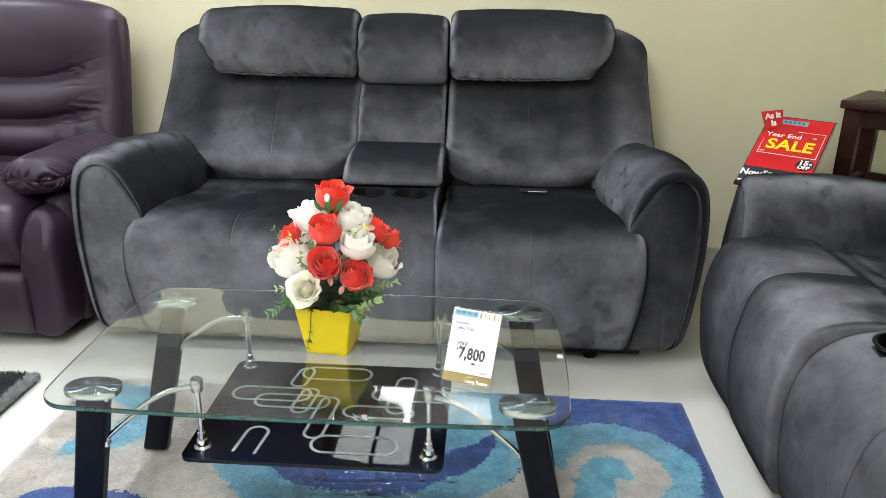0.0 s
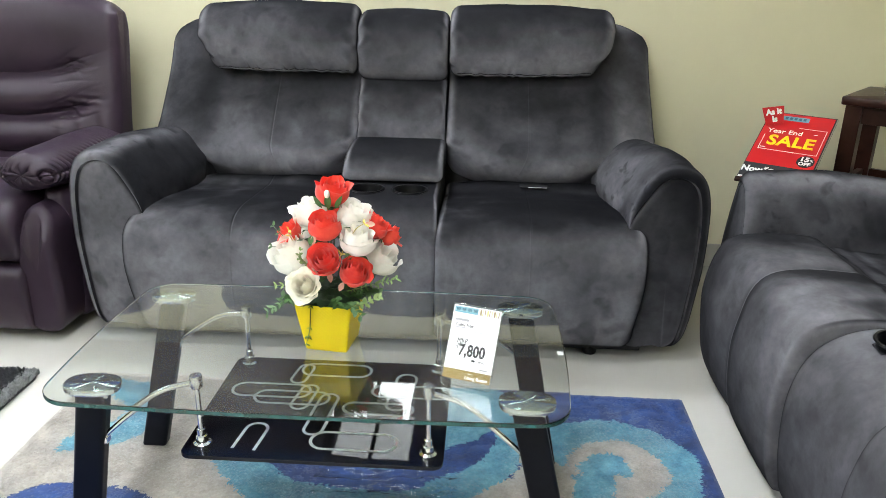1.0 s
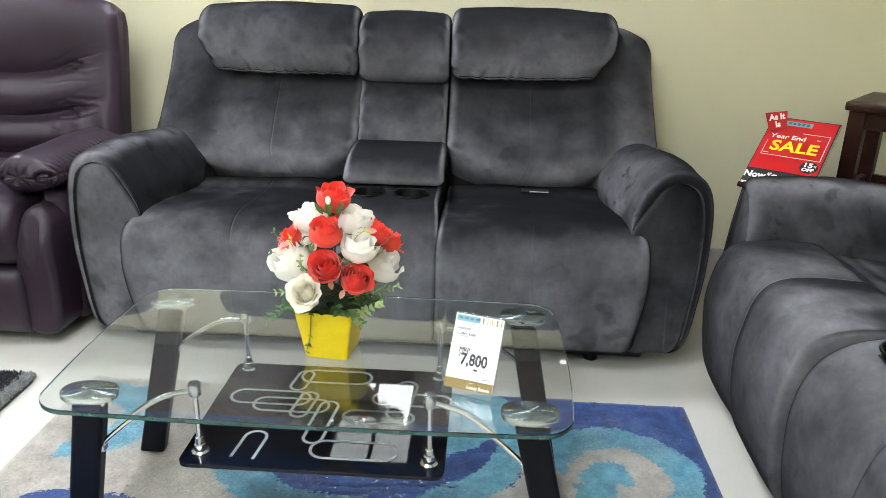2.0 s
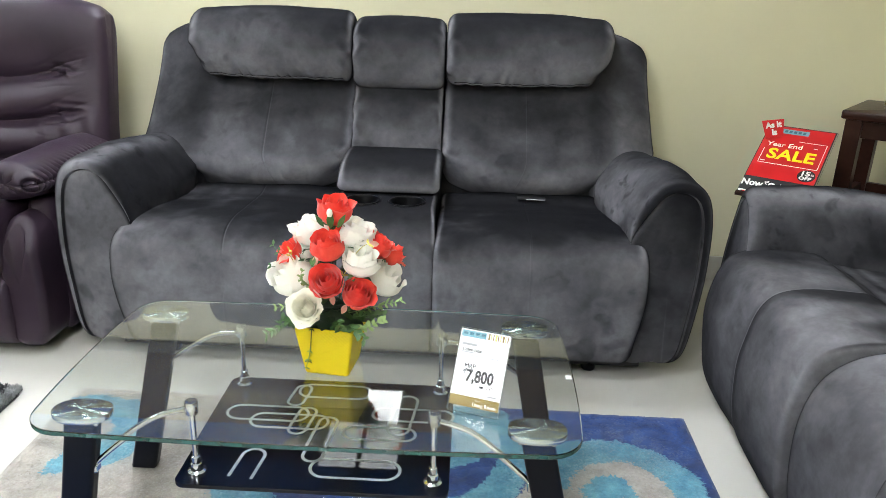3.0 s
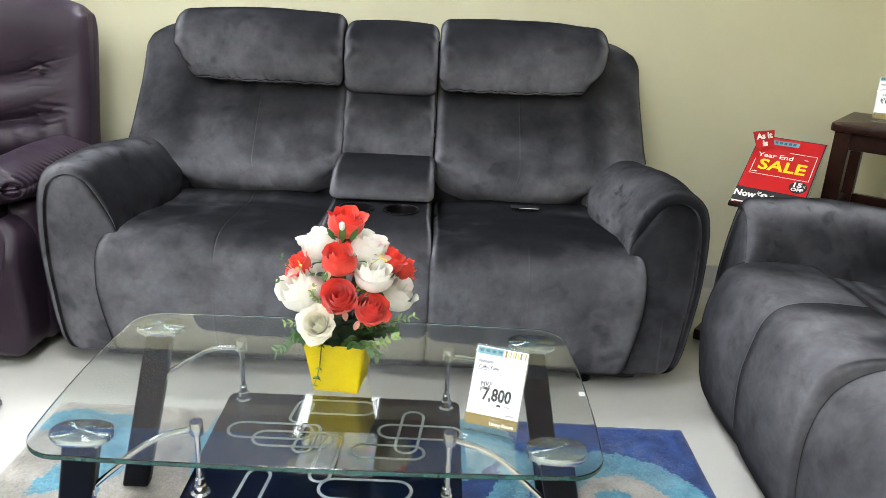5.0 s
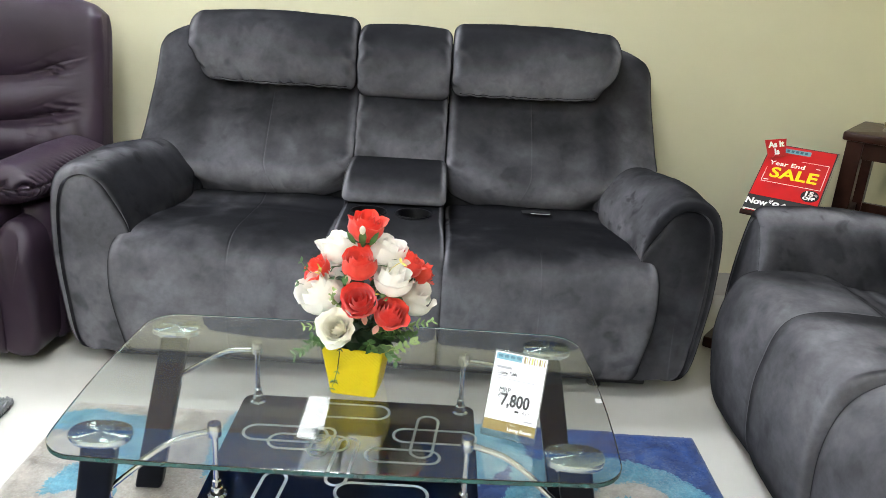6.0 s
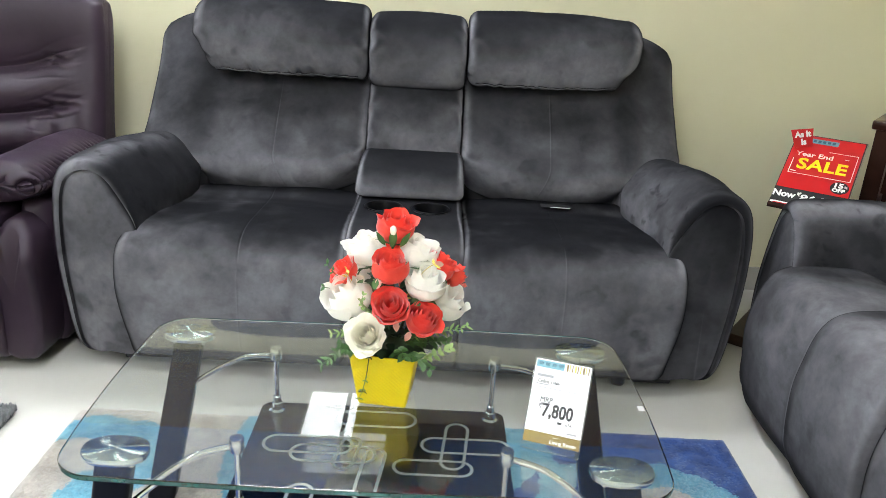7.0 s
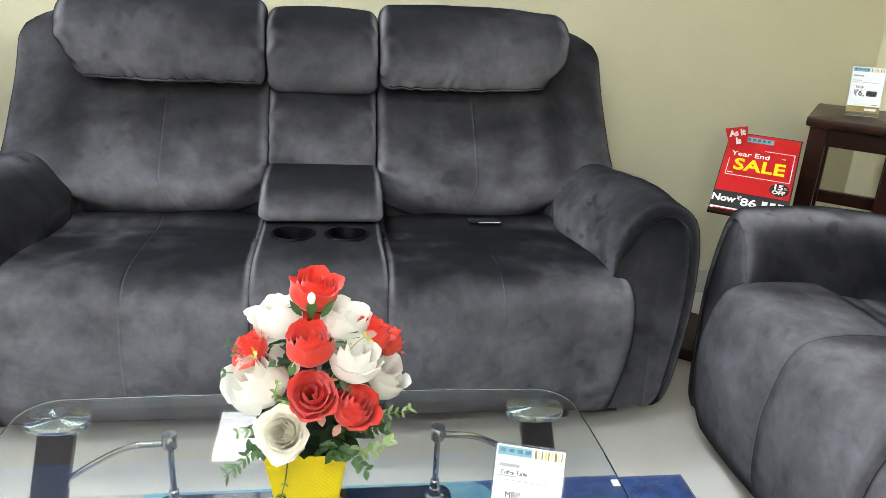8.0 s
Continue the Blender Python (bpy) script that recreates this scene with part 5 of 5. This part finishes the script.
    # sprigs
    sprig([(PX - 0.02, PY - 0.03, 0.53), (-0.262, 1.50, 0.556), (-0.284, 1.480, 0.548), (-0.304, 1.470, 0.536)], LEAF, t, 13, 0.015, 0.005, 1, "grey-green leafy sprig")
    sprig([(PX - 0.02, PY - 0.02, 0.54), (-0.262, 1.515, 0.578), (-0.292, 1.500, 0.583)], LIGHT_LEAF, t, 9, 0.013, 0.005, 2)
    sprig([(PX - 0.03, PY - 0.02, 0.53), (-0.255, 1.505, 0.550), (-0.276, 1.490, 0.566)], LEAF, t, 9, 0.016, 0.008, 14)
    sprig([(PX - 0.03, PY, 0.60), (-0.288, 1.560, 0.640), (-0.312, 1.552, 0.648)], LEAF, t, 6, 0.012, 0.005, 3)
    sprig([(PX - 0.03, PY, 0.62), (-0.288, 1.570, 0.665), (-0.306, 1.562, 0.692)], LEAF, t, 6, 0.011, 0.005, 4)
    sprig([(PX + 0.03, PY - 0.04, 0.535), (-0.120, 1.490, 0.552), (-0.094, 1.488, 0.566), (-0.076, 1.490, 0.573)], LIGHT_LEAF, t, 10, 0.013, 0.008, 5, "light green leafy sprig")
    sprig([(PX + 0.03, PY - 0.04, 0.53), (-0.140, 1.488, 0.553), (-0.124, 1.474, 0.548), (-0.112, 1.468, 0.536)], LEAF, t, 9, 0.016, 0.009, 6)
    sprig([(PX + 0.03, PY - 0.02, 0.55), (-0.098, 1.545, 0.575), (-0.062, 1.534, 0.590), (-0.046, 1.532, 0.596)], LIGHT_LEAF, t, 11, 0.014, 0.005, 7)
    sprig([(PX + 0.03, PY - 0.02, 0.54), (-0.108, 1.535, 0.560), (-0.080, 1.524, 0.566)], LEAF, t, 9, 0.016, 0.008, 15)
    sprig([(PX + 0.01, PY - 0.05, 0.53), (-0.165, 1.495, 0.560), (-0.160, 1.480, 0.550)], LEAF, t, 7, 0.016, 0.009, 8)
    sprig([(PX - 0.02, PY - 0.03, 0.60), (-0.236, 1.500, 0.640), (-0.232, 1.490, 0.668)], LIGHT_LEAF, t, 9, 0.010, 0.006, 9)
    sprig([(PX + 0.02, PY - 0.03, 0.62), (-0.135, 1.540, 0.690), (-0.112, 1.548, 0.706)], YELLOW_BUD, t, 3, 0.013, 0.006, 10)
    sprig([(PX - 0.05, PY - 0.02, 0.62), (-0.268, 1.548, 0.672), (-0.266, 1.540, 0.690)], YELLOW_BUD, t, 5, 0.009, 0.005, 11)
    # a sprig that hangs down the front of the pot
    sprig([(PX - 0.025, PY - 0.05, 0.535), (-0.222, 1.510, 0.535), (-0.226, 1.514, 0.500), (-0.234, 1.524, 0.455)], DARK_LEAF, t, 2, 0.010, 0.0030, 12)
    sprig([(-0.226, 1.514, 0.495), (-0.232, 1.520, 0.468), (-0.240, 1.525, 0.440)], LIGHT_LEAF, t, 3, 0.010, 0.003, 13)
    # pink-tipped petals turned down between the blooms
    for p, d in (((-0.176, 1.487, 0.622), (0.1, -0.25, -1)), ((-0.208, 1.506, 0.692), (-0.1, -0.3, -0.8)),
                 ((-0.150, 1.492, 0.600), (-0.4, -0.2, -0.8)), ((-0.098, 1.575, 0.694), (-0.8, -0.4, 0.2))):
        bm = bmesh.new()
        leaf_into(bm, p, d, (0, -1, 0.3), 0.022, 0.012, 0.3, 0.2)
        part("petal", bm, PINK_PETAL, t, "pink turned-down petal")
    return t


bouquet()


# ---- the rugs ----
RX0, RX1, RY0, RY1 = -1.055, 0.722, 0.92, 2.112


def rug_colour(x, y):
    """0 blue, 1 aqua, 2 taupe: swirls and bands tufted into the rug."""
    jx = 0.008 * noise.noise((x * 60, y * 60, 0)) + 0.012 * noise.noise((x * 14, y * 14, 5))
    jy = 0.008 * noise.noise((x * 60, y * 60, 9)) + 0.012 * noise.noise((x * 14, y * 14, 15))
    x, y = x + jx, y + jy
    # the large coil in the middle
    dx, dy = x + 0.15, y - 1.95
    r, th = math.hypot(dx, dy), math.degrees(math.atan2(dy, dx))
    ring = 0.25 + 0.12 * smooth01(-40, 10, th) if th > -90 else 0.25
    # the hook at the far corner
    hx, hy = x - 0.47, y - 1.755
    h = math.hypot(hx, hy)
    g = math.hypot(x - 0.475, y - 1.750)
    core = math.hypot(x - 0.442, y - 1.735)
    in_hook_sweep = x < 0.47 and y < 1.755 and r > 0.44 and x > -0.05
    if g < 0.124 or in_hook_sweep:
        if core < 0.066 and not (x > 0.455 and y < 1.715):
            return 1
        if 0.355 < x < 0.455 and 1.45 < y < 1.715:
            return 1
        if g < 0.124 and x > 0.36:
            return 2
        if in_hook_sweep:
            return 2
    if h < 0.212:
        return 1
    if r < ring:
        return 1
    if r < 0.345:
        return 0
    if x < 0.18 and r < 0.47:
        return 1
    if x >= 0.18 and r < 0.43 and y < 1.95:
        return 1
    if x > 0.10:
        return 0
    # the plain ground at the near side and to the west
    if math.hypot(x + 0.80, y - 1.30) < 0.292:
        return 0
    # a hook that opens towards the west edge
    ring = ((x + 0.95) / 0.205) ** 2 + ((y - 1.885) / 0.178) ** 2
    gap = ((x + 0.985) / 0.135) ** 2 + ((y - 1.895) / 0.075) ** 2
    if ring < 1 and gap > 1 and not (x < -0.945 and y < 1.945):
        return 1
    return 2


def rug():
    t = thing("area_rug", "blue aqua and taupe swirl shag rug under table", "rug", None, "", "")
    step = 0.0125
    nx, ny = int((RX1 - RX0) / step), int((RY1 - RY0) / step)
    xs, ys = np.linspace(RX0, RX1, nx + 1), np.linspace(RY0, RY1, ny + 1)
    verts, faces, mats = [], [], []
    for j, y in enumerate(ys):
        for i, x in enumerate(xs):
            rim = i in (0, nx) or j in (0, ny)
            wob = 0.001 * noise.noise((x * 9, y * 9, 3)) if rim else 0
            verts.append((x + wob, y + wob, 0.002 if rim else 0.011 + 0.003 * noise.noise((x * 40, y * 40, 1))))
    for j in range(ny):
        for i in range(nx):
            a = j * (nx + 1) + i
            faces.append((a, a + 1, a + nx + 2, a + nx + 1))
            mats.append(rug_colour((xs[i] + xs[i + 1]) / 2, (ys[j] + ys[j + 1]) / 2))
    back = part("backing", (verts, faces), [RUG_BLUE, RUG_AQUA, RUG_TAUPE], t, "rug backing")
    back.data.polygons.foreach_set("material_index", mats)
    # the pile: short leaning tufts, thickest where the rug is seen
    rng = np.random.RandomState(4)
    verts, faces, mats = [], [], []
    for n in range(120000):
        x, y = rng.uniform(RX0 + 0.012, RX1 - 0.012), rng.uniform(1.42 if n % 5 else RY0 + 0.012, RY1 - 0.012)
        a = 2 * math.pi * noise.noise((x * 5, y * 5, 7)) + rng.uniform(-0.9, 0.9)
        ln, lean, w = rng.uniform(0.0045, 0.0070), rng.uniform(0.006, 0.0105), rng.uniform(0.0026, 0.0044)
        if min(x - RX0, RX1 - x, y - RY0, RY1 - y) < 0.03:
            lean, ln = lean * 0.2, ln * 0.5
        c = rug_colour(x, y)
        if c == 0:
            ln, lean = ln * 0.55, lean * 1.2
        cx, sx = math.cos(a), math.sin(a)
        k = len(verts)
        verts += [(x - sx * w, y + cx * w, 0.008), (x + sx * w, y - cx * w, 0.008),
                  (x + cx * lean * 0.5 + sx * w * 0.8, y + sx * lean * 0.5 - cx * w * 0.8, 0.009 + ln * 0.65), (x + cx * lean * 0.5 - sx * w * 0.8, y + sx * lean * 0.5 + cx * w * 0.8, 0.009 + ln * 0.65),
                  (x + cx * lean * 1.5, y + sx * lean * 1.5, 0.008 + ln)]
        faces += [(k, k + 1, k + 2, k + 3), (k + 3, k + 2, k + 4)]
        mats += [c, c]
    pile = part("tufting", (verts, faces), [RUG_BLUE, RUG_AQUA, RUG_TAUPE], t, "soft cut pile")
    pile.data.polygons.foreach_set("material_index", mats)
    pile["kind"] = "stuff"
    return t


rug()


def black_rug():
    t = thing("shag_rug", "black shag rug with a silver grey border", "rug")
    x0, x1, y0, y1 = -2.35, -1.214, 0.90, 2.092
    part("backing", slab(rounded_rect(x0, x1, y0, y1, 0.03), 0.001, 0.012, 0.003), SHAG_BLACK, t, "rug backing")
    rng = np.random.RandomState(8)
    verts, faces, mats = [], [], []
    for n in range(42000):
        x, y = (rng.uniform(-1.62, x1), rng.uniform(1.70, y1)) if n % 4 else (rng.uniform(x0, x1), rng.uniform(y0, y1))
        a = rng.uniform(0, 6.283)
        ln, w, lean = rng.uniform(0.010, 0.017), rng.uniform(0.0018, 0.0032), rng.uniform(0.003, 0.010)
        cx, sx = math.cos(a), math.sin(a)
        k = len(verts)
        verts += [(x - sx * w, y + cx * w, 0.009), (x + sx * w, y - cx * w, 0.009), (x + cx * lean + sx * w * 0.5, y + sx * lean - cx * w * 0.5, 0.010 + ln),
                  (x + cx * lean - sx * w * 0.5, y + sx * lean + cx * w * 0.5, 0.010 + ln)]
        faces.append((k, k + 1, k + 2, k + 3))
        mats.append(1 if x1 - x < 0.038 + 0.006 * rng.uniform(-1, 1) else 0)
    pile = part("tufting", (verts, faces), [SHAG_BLACK, SHAG_GREY], t, "long shag pile")
    pile.data.polygons.foreach_set("material_index", mats)
    pile["kind"] = "stuff"
    return t


black_rug()


def plastic_film():
    """A crumpled sheet of clear wrapping that lies on the rug below the shelf."""
    t = thing("plastic_film", "crumpled clear plastic wrapping film on the rug", "plastic film", pose(-0.095, 1.610, 0.0185))
    nx, ny = 46, 30
    verts = []
    for j in range(ny):
        for i in range(nx):
            u, v = i / (nx - 1) - 0.5, j / (ny - 1) - 0.5
            x, y = 0.34 * u + 0.012 * noise.noise((9 * v, 1.0, 0.0)), 0.20 * v + 0.012 * noise.noise((7 * u, 4.0, 0.0))
            ridge = 0.010 * gauss(v - 0.16 - 0.05 * math.sin(5 * u), 0.045) + 0.008 * gauss(v + 0.17 - 0.06 * math.sin(4 * u + 2), 0.040) + 0.006 * gauss(v + 0.38, 0.05)
            verts.append((x, y, ridge * (0.7 + 0.6 * noise.noise((6 * u, 3 * v, 2.0))) + 0.0025 * (1 + noise.noise((11 * u, 14 * v, 7.0)))))
    k = len(verts)
    verts += [(x, y, z - 0.0006) for x, y, z in verts]
    faces = [(a, a + 1, a + nx + 1, a + nx) for j in range(ny - 1) for a in range(j * nx, j * nx + nx - 1)]
    faces += [tuple(i + k for i in reversed(q)) for q in faces]
    rim = list(range(nx)) + [j * nx + nx - 1 for j in range(1, ny)] + [(ny - 1) * nx + i for i in range(nx - 2, -1, -1)] + [j * nx for j in range(ny - 2, 0, -1)]
    faces += [(b, a, a + k, b + k) for a, b in zip(rim, rim[1:] + rim[:1])]
    part("sheet", face_out(np.array(verts), faces), ACRYLIC, t, "clear wavy film").visible_shadow = False
    return t


plastic_film()
